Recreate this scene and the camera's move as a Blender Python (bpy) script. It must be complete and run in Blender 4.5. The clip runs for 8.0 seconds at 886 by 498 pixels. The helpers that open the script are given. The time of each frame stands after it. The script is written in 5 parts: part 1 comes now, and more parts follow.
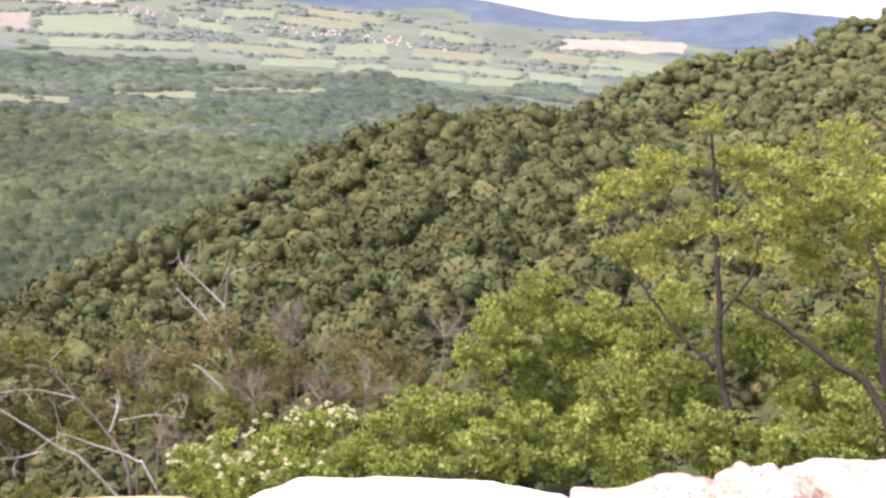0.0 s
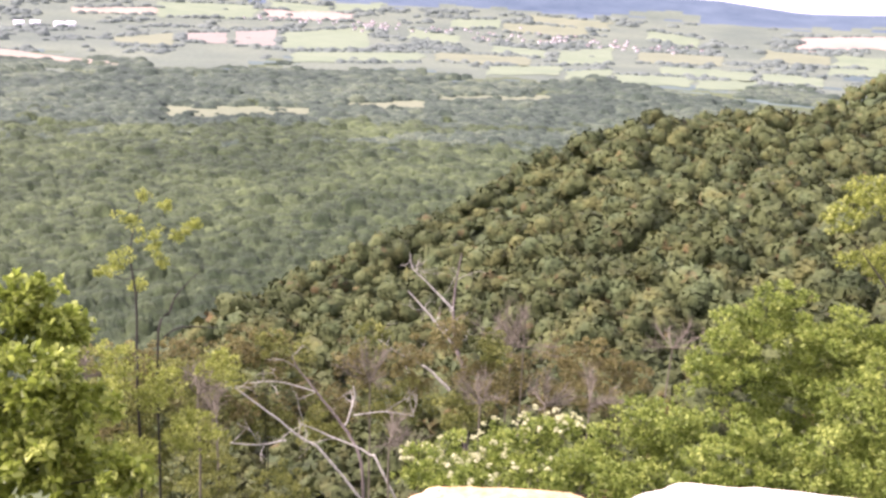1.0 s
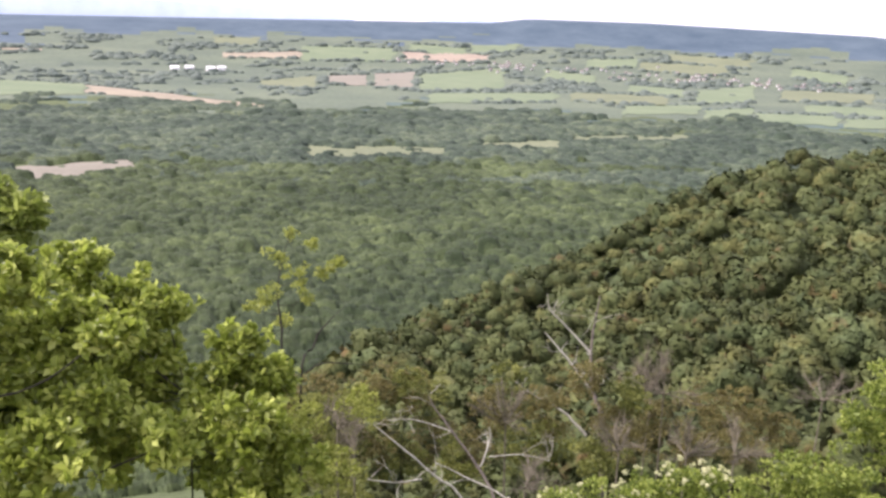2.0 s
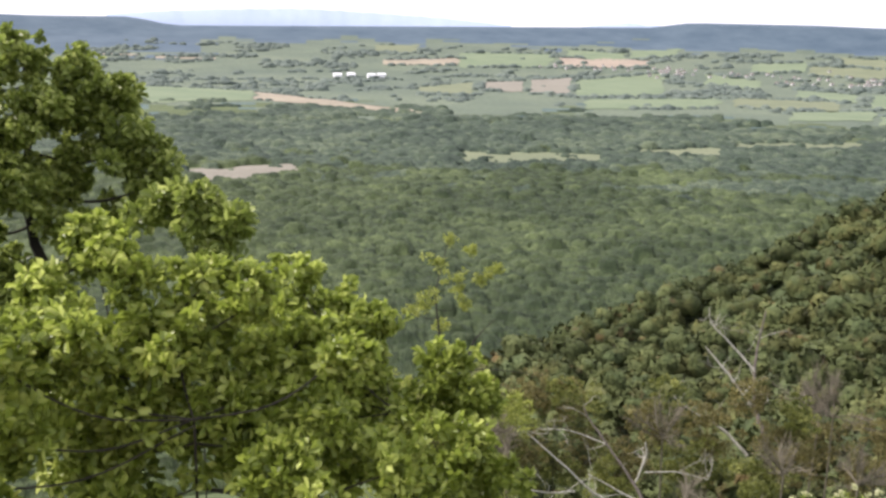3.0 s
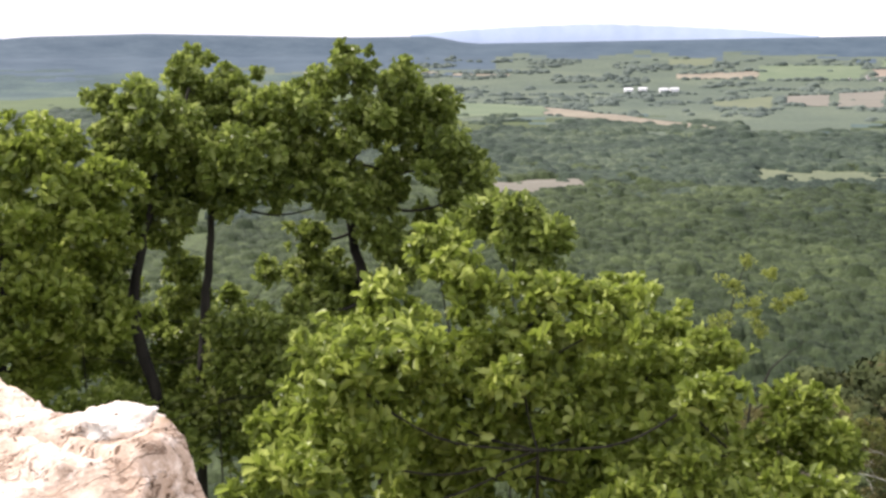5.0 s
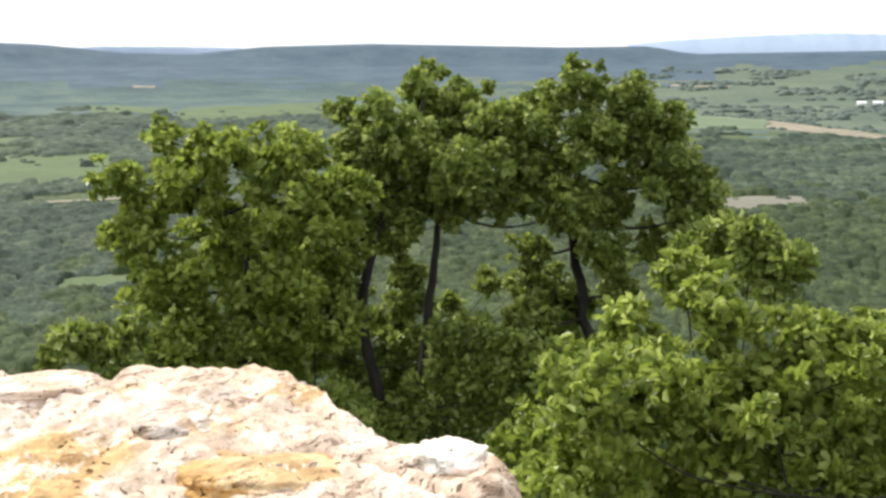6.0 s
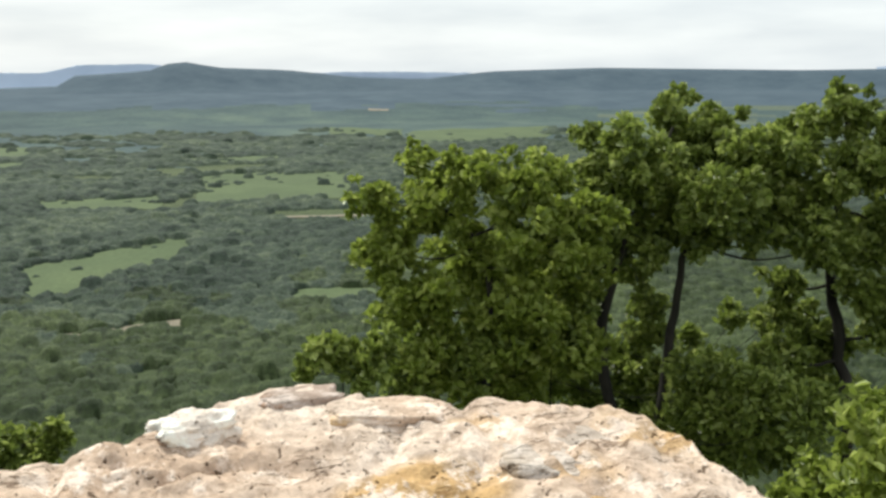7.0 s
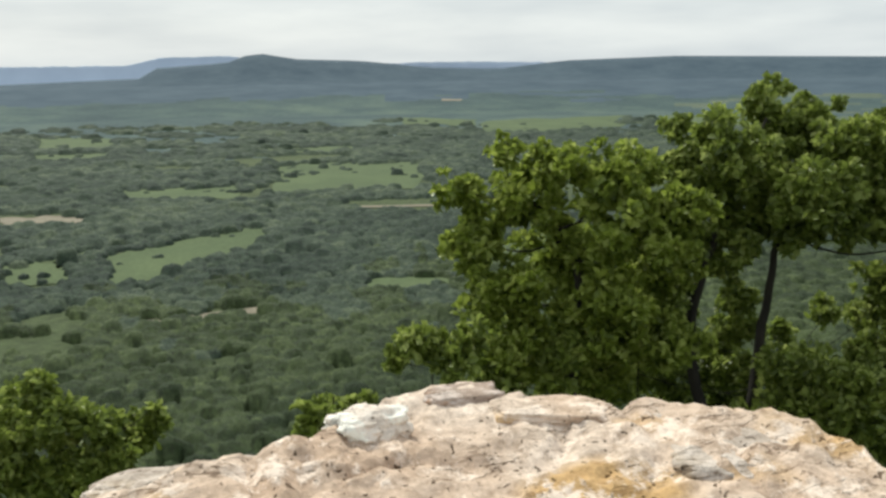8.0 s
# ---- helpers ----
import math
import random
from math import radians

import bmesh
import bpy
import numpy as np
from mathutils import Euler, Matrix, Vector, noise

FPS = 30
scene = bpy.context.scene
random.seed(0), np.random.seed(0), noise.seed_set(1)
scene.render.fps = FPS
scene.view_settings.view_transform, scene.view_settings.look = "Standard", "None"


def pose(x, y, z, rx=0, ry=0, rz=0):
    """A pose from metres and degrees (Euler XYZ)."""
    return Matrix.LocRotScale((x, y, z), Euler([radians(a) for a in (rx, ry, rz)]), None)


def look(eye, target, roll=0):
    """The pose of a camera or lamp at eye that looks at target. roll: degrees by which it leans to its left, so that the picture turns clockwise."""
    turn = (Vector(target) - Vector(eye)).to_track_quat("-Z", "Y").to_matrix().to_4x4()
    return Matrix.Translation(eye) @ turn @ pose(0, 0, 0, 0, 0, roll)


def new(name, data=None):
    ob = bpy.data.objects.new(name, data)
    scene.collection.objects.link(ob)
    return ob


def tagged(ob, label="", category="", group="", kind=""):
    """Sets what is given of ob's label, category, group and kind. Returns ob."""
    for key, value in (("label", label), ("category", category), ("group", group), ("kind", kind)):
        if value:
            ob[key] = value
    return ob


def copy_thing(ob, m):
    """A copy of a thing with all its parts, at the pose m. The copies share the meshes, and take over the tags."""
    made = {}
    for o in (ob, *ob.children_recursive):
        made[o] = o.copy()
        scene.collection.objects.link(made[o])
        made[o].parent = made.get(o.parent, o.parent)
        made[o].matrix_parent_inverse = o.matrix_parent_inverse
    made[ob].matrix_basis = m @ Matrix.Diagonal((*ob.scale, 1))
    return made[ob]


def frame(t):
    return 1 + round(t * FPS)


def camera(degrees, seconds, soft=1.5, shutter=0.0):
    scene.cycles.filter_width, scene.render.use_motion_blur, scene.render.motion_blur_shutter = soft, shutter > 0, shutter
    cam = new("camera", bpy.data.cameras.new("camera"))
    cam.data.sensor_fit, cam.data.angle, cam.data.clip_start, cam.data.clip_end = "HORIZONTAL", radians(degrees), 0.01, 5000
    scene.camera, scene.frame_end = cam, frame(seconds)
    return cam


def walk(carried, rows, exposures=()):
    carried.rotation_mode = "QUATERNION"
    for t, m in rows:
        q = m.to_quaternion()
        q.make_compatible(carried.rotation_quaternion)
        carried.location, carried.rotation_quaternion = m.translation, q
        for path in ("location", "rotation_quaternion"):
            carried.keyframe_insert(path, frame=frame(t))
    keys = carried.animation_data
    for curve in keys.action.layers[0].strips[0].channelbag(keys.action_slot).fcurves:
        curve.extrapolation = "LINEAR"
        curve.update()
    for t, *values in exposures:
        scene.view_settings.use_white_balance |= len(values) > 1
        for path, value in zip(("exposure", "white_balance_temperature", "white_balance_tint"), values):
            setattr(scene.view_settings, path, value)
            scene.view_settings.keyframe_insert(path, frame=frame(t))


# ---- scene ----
cam = camera(50.00, 8.0, soft=2.8)
PATH = [
    (0.0, pose(-0.000, 0.000, 0.000, 75.29, -5.54, -1.29)),
    (0.5, pose(-0.261, -0.075, 0.014, 74.28, -4.58, 6.10)),
    (1.0, pose(-0.412, -0.113, -0.006, 74.70, -3.07, 11.82)),
    (1.2, pose(-0.500, -0.108, 0.000, 76.07, -3.09, 13.71)),
    (2.3, pose(-1.035, -0.045, 0.037, 76.88, -1.93, 22.30)),
    (2.5, pose(-1.120, -0.034, 0.044, 77.06, -2.04, 24.33)),
    (3.0, pose(-1.287, -0.054, 0.057, 76.79, -1.33, 29.00)),
    (3.5, pose(-1.334, 0.022, 0.026, 77.56, -0.65, 32.62)),
    (4.0, pose(-1.471, 0.109, -0.022, 77.44, -0.61, 36.44)),
    (4.2, pose(-1.524, 0.105, -0.022, 77.40, -0.40, 37.70)),
    (5.3, pose(-1.822, 0.052, -0.010, 77.66, 0.05, 49.86)),
    (5.5, pose(-1.865, 0.036, -0.006, 77.81, 0.02, 52.33)),
    (6.0, pose(-1.835, -0.054, 0.036, 78.08, 0.04, 58.75)),
    (6.5, pose(-1.822, -0.123, 0.067, 78.49, 0.30, 64.69)),
    (7.0, pose(-1.977, -0.223, 0.045, 79.52, 0.31, 72.13)),
    (7.5, pose(-1.995, -0.298, 0.037, 79.44, 0.41, 74.25)),
    (8.0, pose(-1.983, -0.367, 0.072, 78.97, 0.80, 76.49)),
]
EXPOSURES = [(0.0, 1.68, 6500, 36), (0.5, 1.84, 6500, 43), (1.2, 1.9, 6500, 41), (1.9, 1.38, 6500, 30), (2.5, 1.2, 6500, 20), (4.0, 0.98, 6500, 21), (5.5, 0.97, 6500, 15), (6.0, 0.9, 6500, 8), (7.0, 0.4, 6500, 3), (8.0, 0.18, 6500, 2)]
walk(cam, PATH, EXPOSURES)

# ---- world and sun ----
SUN_AZ, SUN_EL = -104.0, 46.0
world = bpy.data.worlds.new("overcast_sky")
scene.world = world
world.use_nodes = True
wn, wl = world.node_tree.nodes, world.node_tree.links
wn.clear()
sky = wn.new("ShaderNodeTexSky")
sky.sky_type = "NISHITA"
sky.sun_disc = False
sky.sun_elevation, sky.sun_rotation = radians(SUN_EL), radians(SUN_AZ)
sky.dust_density = 3.0
coord = wn.new("ShaderNodeTexCoord")
stretch = wn.new("ShaderNodeMapping")
stretch.inputs["Scale"].default_value = (1.6, 1.6, 9.0)
cloud = wn.new("ShaderNodeTexNoise")
cloud.inputs["Scale"].default_value, cloud.inputs["Detail"].default_value = 2.6, 6.0
ramp = wn.new("ShaderNodeValToRGB")
ramp.color_ramp.elements[0].position, ramp.color_ramp.elements[0].color = 0.3, (6.3, 6.6, 7.2, 1)
ramp.color_ramp.elements[1].position, ramp.color_ramp.elements[1].color = 0.68, (8.5, 8.6, 8.9, 1)
mix = wn.new("ShaderNodeMix")
mix.data_type = "RGBA"
mix.inputs["Factor"].default_value = 0.85
back = wn.new("ShaderNodeBackground")
back.inputs["Strength"].default_value = 0.1
out = wn.new("ShaderNodeOutputWorld")
wl.new(coord.outputs["Generated"], stretch.inputs["Vector"])
wl.new(stretch.outputs["Vector"], cloud.inputs["Vector"])
wl.new(cloud.outputs["Fac"], ramp.inputs["Fac"])
wl.new(sky.outputs["Color"], mix.inputs["A"])
wl.new(ramp.outputs["Color"], mix.inputs["B"])
wl.new(mix.outputs["Result"], back.inputs["Color"])
wl.new(back.outputs["Background"], out.inputs["Surface"])

sun_data = bpy.data.lights.new("sun", "SUN")
sun_data.energy, sun_data.angle, sun_data.color = 3.0, radians(12), (1.0, 0.96, 0.9)
sun = new("sun", sun_data)
se, sa = radians(SUN_EL), radians(SUN_AZ)
sun.matrix_world = look((0, 0, 0), (-math.sin(sa) * math.cos(se), -math.cos(sa) * math.cos(se), -math.sin(se)))


# ---- materials ----
def shader(name, rough=0.8):
    m = bpy.data.materials.new(name)
    m.use_nodes = True
    bsdf = m.node_tree.nodes["Principled BSDF"]
    bsdf.inputs["Roughness"].default_value = rough
    bsdf.inputs["Specular IOR Level"].default_value = 0.25
    return m, m.node_tree.nodes, m.node_tree.links, bsdf


def ramp_node(n, stops):
    r = n.new("ShaderNodeValToRGB")
    els = r.color_ramp.elements
    while len(els) < len(stops):
        els.new(0.5)
    for e, (p, c) in zip(els, stops):
        e.position, e.color = p, (*c, 1)
    return r


def noise_node(n, l, scale, detail=4.0, rough=0.55, stretch_xyz=None):
    tc = n.new("ShaderNodeTexCoord")
    t = n.new("ShaderNodeTexNoise")
    t.inputs["Scale"].default_value, t.inputs["Detail"].default_value = scale, detail
    t.inputs["Roughness"].default_value = rough
    if stretch_xyz:
        mp = n.new("ShaderNodeMapping")
        mp.inputs["Scale"].default_value = stretch_xyz
        l.new(tc.outputs["Object"], mp.inputs["Vector"])
        l.new(mp.outputs["Vector"], t.inputs["Vector"])
    else:
        l.new(tc.outputs["Object"], t.inputs["Vector"])
    return t


def mixed(n, l, fac, a, b, how="MIX"):
    m = n.new("ShaderNodeMix")
    m.data_type, m.blend_type = "RGBA", how
    for key, v in (("Factor", fac), ("A", a), ("B", b)):
        if isinstance(v, (int, float)):
            m.inputs[key].default_value = v
        elif isinstance(v, tuple):
            m.inputs[key].default_value = (*v, 1)
        else:
            l.new(v, m.inputs[key])
    return m.outputs["Result"]


def bumped(n, l, bsdf, height, strength, dist):
    b = n.new("ShaderNodeBump")
    b.inputs["Strength"].default_value, b.inputs["Distance"].default_value = strength, dist
    l.new(height, b.inputs["Height"])
    l.new(b.outputs["Normal"], bsdf.inputs["Normal"])


def leaf_material(name, dark, mid, light, through_amount=0.35, rough=0.5, vary=0.4, drift=(), gloss=0.25):
    """Leaf colour by clump (attribute tone) and leaf by leaf, with light passing through the blade."""
    m, n, l, bsdf = shader(name, rough)
    bsdf.inputs["Specular IOR Level"].default_value = gloss
    tone = n.new("ShaderNodeAttribute")
    tone.attribute_name = "tone"
    geo = n.new("ShaderNodeNewGeometry")
    add = n.new("ShaderNodeMath")
    add.operation = "MULTIPLY_ADD"
    add.inputs[1].default_value = vary
    half = n.new("ShaderNodeMath")
    half.operation = "MULTIPLY"
    half.inputs[1].default_value = 1.0 - vary
    l.new(tone.outputs["Fac"], half.inputs[0])
    l.new(geo.outputs["Random Per Island"], add.inputs[0])
    l.new(half.outputs[0], add.inputs[2])
    r = ramp_node(n, [(0.08, dark), (0.5, mid), (0.92, light)])
    l.new(add.outputs[0], r.inputs["Fac"])
    col = r.outputs["Color"]
    for size, lo, hi, tint in drift:
        t = noise_node(n, l, size, 2.0)
        rd = ramp_node(n, [(lo, (0, 0, 0)), (hi, (1, 1, 1))])
        l.new(t.outputs["Fac"], rd.inputs["Fac"])
        col = mixed(n, l, rd.outputs["Color"], col, mixed(n, l, 1.0, col, tint, "MULTIPLY"))
    l.new(col, bsdf.inputs["Base Color"])
    tr = n.new("ShaderNodeBsdfTranslucent")
    l.new(col, tr.inputs["Color"])
    ms = n.new("ShaderNodeMixShader")
    ms.inputs["Fac"].default_value = through_amount
    l.new(bsdf.outputs["BSDF"], ms.inputs[1])
    l.new(tr.outputs["BSDF"], ms.inputs[2])
    l.new(ms.outputs["Shader"], n["Material Output"].inputs["Surface"])
    return m


OAK_LEAF = leaf_material("oak_leaf", (0.08, 0.112, 0.022), (0.225, 0.288, 0.054), (0.5, 0.56, 0.18), 0.46, 0.36, 0.55, gloss=0.4)
LIGHT_LEAF = leaf_material("hickory_leaf", (0.105, 0.13, 0.02), (0.25, 0.29, 0.055), (0.46, 0.48, 0.14), 0.46, 0.5, 0.5)
# oak leaf again, lightened in colour for the brighter-lit bushes and left oak
LIT_OAK = leaf_material("lit_oak_leaf", (0.095, 0.132, 0.02), (0.252, 0.32, 0.05), (0.53, 0.59, 0.17), 0.5, 0.36, 0.55, gloss=0.35)
BUSH_LEAF = leaf_material("understorey_leaf", (0.06, 0.095, 0.016), (0.19, 0.25, 0.045), (0.42, 0.47, 0.12), 0.45, 0.5, 0.55)
DRY_LEAF = leaf_material("dry_leaf", (0.06, 0.052, 0.02), (0.155, 0.138, 0.048), (0.29, 0.27, 0.09), 0.35, 0.5, 0.5)
OLIVE_LEAF = leaf_material("olive_scrub_leaf", (0.05, 0.066, 0.016), (0.155, 0.175, 0.043), (0.32, 0.33, 0.09), 0.4, 0.5, 0.5)
BLOSSOM = leaf_material("blossom", (0.4, 0.43, 0.2), (0.54, 0.55, 0.31), (0.66, 0.65, 0.44), 0.2)


def crown_material(name, dark, mid, light, drift):
    """Leafy crown surface: tone by crown, hue drift from tree to tree, leaf grain and relief."""
    m = leaf_material(name, dark, mid, light, 0.1, 0.85, 0.12, drift)
    n, l = m.node_tree.nodes, m.node_tree.links
    bsdf = n["Principled BSDF"]
    grain = noise_node(n, l, 0.75, 5.0, 0.7)
    rg = ramp_node(n, [(0.35, (0.62, 0.62, 0.62)), (0.62, (1.2, 1.2, 1.2))])
    l.new(grain.outputs["Fac"], rg.inputs["Fac"])
    was = bsdf.inputs["Base Color"].links[0].from_socket
    l.new(mixed(n, l, 1.0, was, rg.outputs["Color"], "MULTIPLY"), bsdf.inputs["Base Color"])
    bumped(n, l, bsdf, grain.outputs["Fac"], 0.9, 1.2)
    return m


HILL_CROWN = crown_material("hillside_crown", (0.054, 0.07, 0.022), (0.082, 0.103, 0.033), (0.118, 0.142, 0.049),
                            ((0.11, 0.52, 0.6, (1.14, 1.0, 0.92)), (0.09, 0.54, 0.62, (0.92, 1.0, 1.12)), (0.16, 0.64, 0.69, (1.3, 0.86, 0.98))))


def canopy_material(name, dark, mid, light):
    """Closed woodland canopy: crown tones by attribute, leafy grain by noise."""
    m, n, l, bsdf = shader(name, 0.9)
    tone = n.new("ShaderNodeAttribute")
    tone.attribute_name = "tone"
    r = ramp_node(n, [(0.05, dark), (0.5, mid), (0.95, light)])
    l.new(tone.outputs["Fac"], r.inputs["Fac"])
    grain = noise_node(n, l, 0.4, 6.0, 0.75)
    rg = ramp_node(n, [(0.34, (0.55, 0.55, 0.55)), (0.66, (1.3, 1.3, 1.3))])
    l.new(grain.outputs["Fac"], rg.inputs["Fac"])
    l.new(mixed(n, l, 1.0, r.outputs["Color"], rg.outputs["Color"], "MULTIPLY"), bsdf.inputs["Base Color"])
    bumped(n, l, bsdf, grain.outputs["Fac"], 0.8, 1.6)
    return m


VALLEY_CANOPY = canopy_material("valley_canopy", (0.02, 0.034, 0.012), (0.041, 0.06, 0.022), (0.076, 0.103, 0.038))
# valley canopy made bluer and paler: distance haze mixed into the colour, also for hedgerows
HAZY_CANOPY = canopy_material("valley_hazy_canopy", (0.024, 0.04, 0.026), (0.048, 0.07, 0.044), (0.088, 0.114, 0.066))
HAZY_HEDGE = canopy_material("hazy_hedgerow_canopy", (0.07, 0.094, 0.08), (0.1, 0.128, 0.105), (0.135, 0.165, 0.13))


def bark_material(name, dark, light):
    m, n, l, bsdf = shader(name, 0.85)
    t = noise_node(n, l, 6.0, 6.0, 0.6, (1, 1, 0.25))
    r = ramp_node(n, [(0.3, dark), (0.7, light)])
    l.new(t.outputs["Fac"], r.inputs["Fac"])
    l.new(r.outputs["Color"], bsdf.inputs["Base Color"])
    bumped(n, l, bsdf, t.outputs["Fac"], 0.6, 0.03)
    return m


BARK = bark_material("oak_bark", (0.01, 0.009, 0.007), (0.034, 0.03, 0.022))
WEATHERED = bark_material("weathered_bark", (0.07, 0.058, 0.048), (0.18, 0.155, 0.132))
DEAD_WOOD = bark_material("bleached_wood", (0.17, 0.165, 0.13), (0.43, 0.42, 0.35))
TWIG = bark_material("bare_twig", (0.085, 0.074, 0.05), (0.2, 0.18, 0.13))


def ground_material(name, dull, mid, bright):
    m, n, l, bsdf = shader(name, 0.95)
    big = noise_node(n, l, 0.004, 6.0, 0.6)
    r1 = ramp_node(n, [(0.3, dull), (0.5, mid), (0.7, bright)])
    l.new(big.outputs["Fac"], r1.inputs["Fac"])
    small = noise_node(n, l, 0.12, 5.0, 0.7)
    r2 = ramp_node(n, [(0.3, (0.55, 0.55, 0.55)), (0.7, (1.15, 1.15, 1.15))])
    l.new(small.outputs["Fac"], r2.inputs["Fac"])
    l.new(mixed(n, l, 1.0, r1.outputs["Color"], r2.outputs["Color"], "MULTIPLY"), bsdf.inputs["Base Color"])
    bumped(n, l, bsdf, small.outputs["Fac"], 0.7, 3.0)
    return m


def field_material(name, a, b):
    m, n, l, bsdf = shader(name, 0.95)
    big = noise_node(n, l, 0.012, 5.0, 0.6)
    r1 = ramp_node(n, [(0.32, a), (0.68, b)])
    l.new(big.outputs["Fac"], r1.inputs["Fac"])
    small = noise_node(n, l, 0.25, 4.0, 0.7)
    r2 = ramp_node(n, [(0.3, (0.8, 0.8, 0.8)), (0.7, (1.12, 1.12, 1.12))])
    l.new(small.outputs["Fac"], r2.inputs["Fac"])
    l.new(mixed(n, l, 1.0, r1.outputs["Color"], r2.outputs["Color"], "MULTIPLY"), bsdf.inputs["Base Color"])
    return m


GROUND = ground_material("woodland_ground", (0.05, 0.072, 0.027), (0.068, 0.092, 0.036), (0.092, 0.12, 0.048))
# Haze is put into the far ground colours: farmland greyed, woodland blued.
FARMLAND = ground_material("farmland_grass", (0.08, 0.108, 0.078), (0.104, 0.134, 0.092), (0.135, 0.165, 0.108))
HAZY_WOODLAND = ground_material("hazy_far_woodland", (0.038, 0.068, 0.073), (0.062, 0.1, 0.095), (0.108, 0.152, 0.118))
FIELDS = {
    "meadow": field_material("meadow_grass", (0.108, 0.128, 0.072), (0.14, 0.158, 0.09)),
    "green": field_material("young_crop", (0.104, 0.142, 0.08), (0.138, 0.174, 0.1)),
    "tan": field_material("dry_stubble", (0.19, 0.165, 0.12), (0.26, 0.23, 0.165)),
    "pink": field_material("ploughed_soil", (0.155, 0.145, 0.112), (0.19, 0.178, 0.14)),
    "orange": field_material("pale_ripe_grain", (0.22, 0.18, 0.135), (0.275, 0.228, 0.175)),
    "olive": field_material("rough_pasture", (0.07, 0.1, 0.042), (0.094, 0.127, 0.053)),
}


def ridge_material(name, a, b):
    m, n, l, bsdf = shader(name, 1.0)
    t = noise_node(n, l, 0.0065, 8.0, 0.7)
    r = ramp_node(n, [(0.3, a), (0.7, b)])
    l.new(t.outputs["Fac"], r.inputs["Fac"])
    l.new(r.outputs["Color"], bsdf.inputs["Base Color"])
    return m


# Distance haze is painted into these blue ridge colours, paler for the farther ones.
HAZY_RIDGE = ridge_material("hazy_wooded_ridge", (0.036, 0.062, 0.086), (0.072, 0.104, 0.128))
HAZY_PLATEAU = ridge_material("hazy_plateau", (0.44, 0.53, 0.66), (0.5, 0.59, 0.72))
HAZY_FAR_RIDGE = ridge_material("hazy_distant_ridge", (0.3, 0.37, 0.48), (0.36, 0.43, 0.54))


def rock_material(name, base, pale, stain, stain_amount):
    """Weathered sandstone: pale crust, ochre stains, dark pits, fine beds."""
    m, n, l, bsdf = shader(name, 0.9)
    big = noise_node(n, l, 2.2, 5.0, 0.6)
    r1 = ramp_node(n, [(0.35, base), (0.6, pale)])
    l.new(big.outputs["Fac"], r1.inputs["Fac"])
    st = noise_node(n, l, 3.1, 3.0, 0.5, (1, 1, 2.2))
    rs = ramp_node(n, [(0.6 - 0.12 * stain_amount, (0, 0, 0)), (0.68 - 0.1 * stain_amount, (1, 1, 1))])
    l.new(st.outputs["Fac"], rs.inputs["Fac"])
    col = mixed(n, l, rs.outputs["Color"], r1.outputs["Color"], stain)
    grain = noise_node(n, l, 42.0, 6.0, 0.7)
    rg = ramp_node(n, [(0.32, (0.62, 0.58, 0.54)), (0.58, (1.06, 1.05, 1.04))])
    l.new(grain.outputs["Fac"], rg.inputs["Fac"])
    col = mixed(n, l, 1.0, col, rg.outputs["Color"], "MULTIPLY")
    tc = n.new("ShaderNodeTexCoord")
    vor = n.new("ShaderNodeTexVoronoi")
    vor.inputs["Scale"].default_value = 46.0
    warp = noise_node(n, l, 9.0, 3.0)
    l.new(mixed(n, l, 0.25, tc.outputs["Object"], warp.outputs["Color"]), vor.inputs["Vector"])
    rp = ramp_node(n, [(0.15, (0.3, 0.26, 0.22)), (0.22, (1, 1, 1))])
    l.new(vor.outputs["Distance"], rp.inputs["Fac"])
    patch = noise_node(n, l, 4.3, 3.0)
    rq = ramp_node(n, [(0.33, (0, 0, 0)), (0.45, (1, 1, 1))])
    l.new(patch.outputs["Fac"], rq.inputs["Fac"])
    pits = mixed(n, l, rq.outputs["Color"], (1, 1, 1), rp.outputs["Color"])
    col = mixed(n, l, 1.0, col, pits, "MULTIPLY")
    seam = noise_node(n, l, 2.4, 5.0, 0.6, (9, 1.6, 9))
    rl = ramp_node(n, [(0.475, (1, 1, 1)), (0.5, (0.6, 0.53, 0.47)), (0.525, (1, 1, 1))])
    l.new(seam.outputs["Fac"], rl.inputs["Fac"])
    where = noise_node(n, l, 5.0, 2.0)
    rw = ramp_node(n, [(0.5, (0, 0, 0)), (0.6, (1, 1, 1))])
    l.new(where.outputs["Fac"], rw.inputs["Fac"])
    seams = mixed(n, l, rw.outputs["Color"], (1, 1, 1), rl.outputs["Color"])
    col = mixed(n, l, 1.0, col, seams, "MULTIPLY")
    crust = noise_node(n, l, 13.0, 5.0, 0.75)
    rc = ramp_node(n, [(0.52, (0, 0, 0)), (0.6, (1, 1, 1))])
    l.new(crust.outputs["Fac"], rc.inputs["Fac"])
    col = mixed(n, l, rc.outputs["Color"], col, tuple(min(1.0, c * 1.16 + 0.03) for c in pale))
    l.new(col, bsdf.inputs["Base Color"])
    bed = noise_node(n, l, 7.0, 6.0, 0.65, (1, 1, 6))
    h1 = mixed(n, l, 0.5, bed.outputs["Fac"], grain.outputs["Fac"])
    bumped(n, l, bsdf, mixed(n, l, 0.5, mixed(n, l, 0.35, h1, pits), mixed(n, l, 0.5, seams, crust.outputs["Fac"])), 1.0, 0.035)
    return m


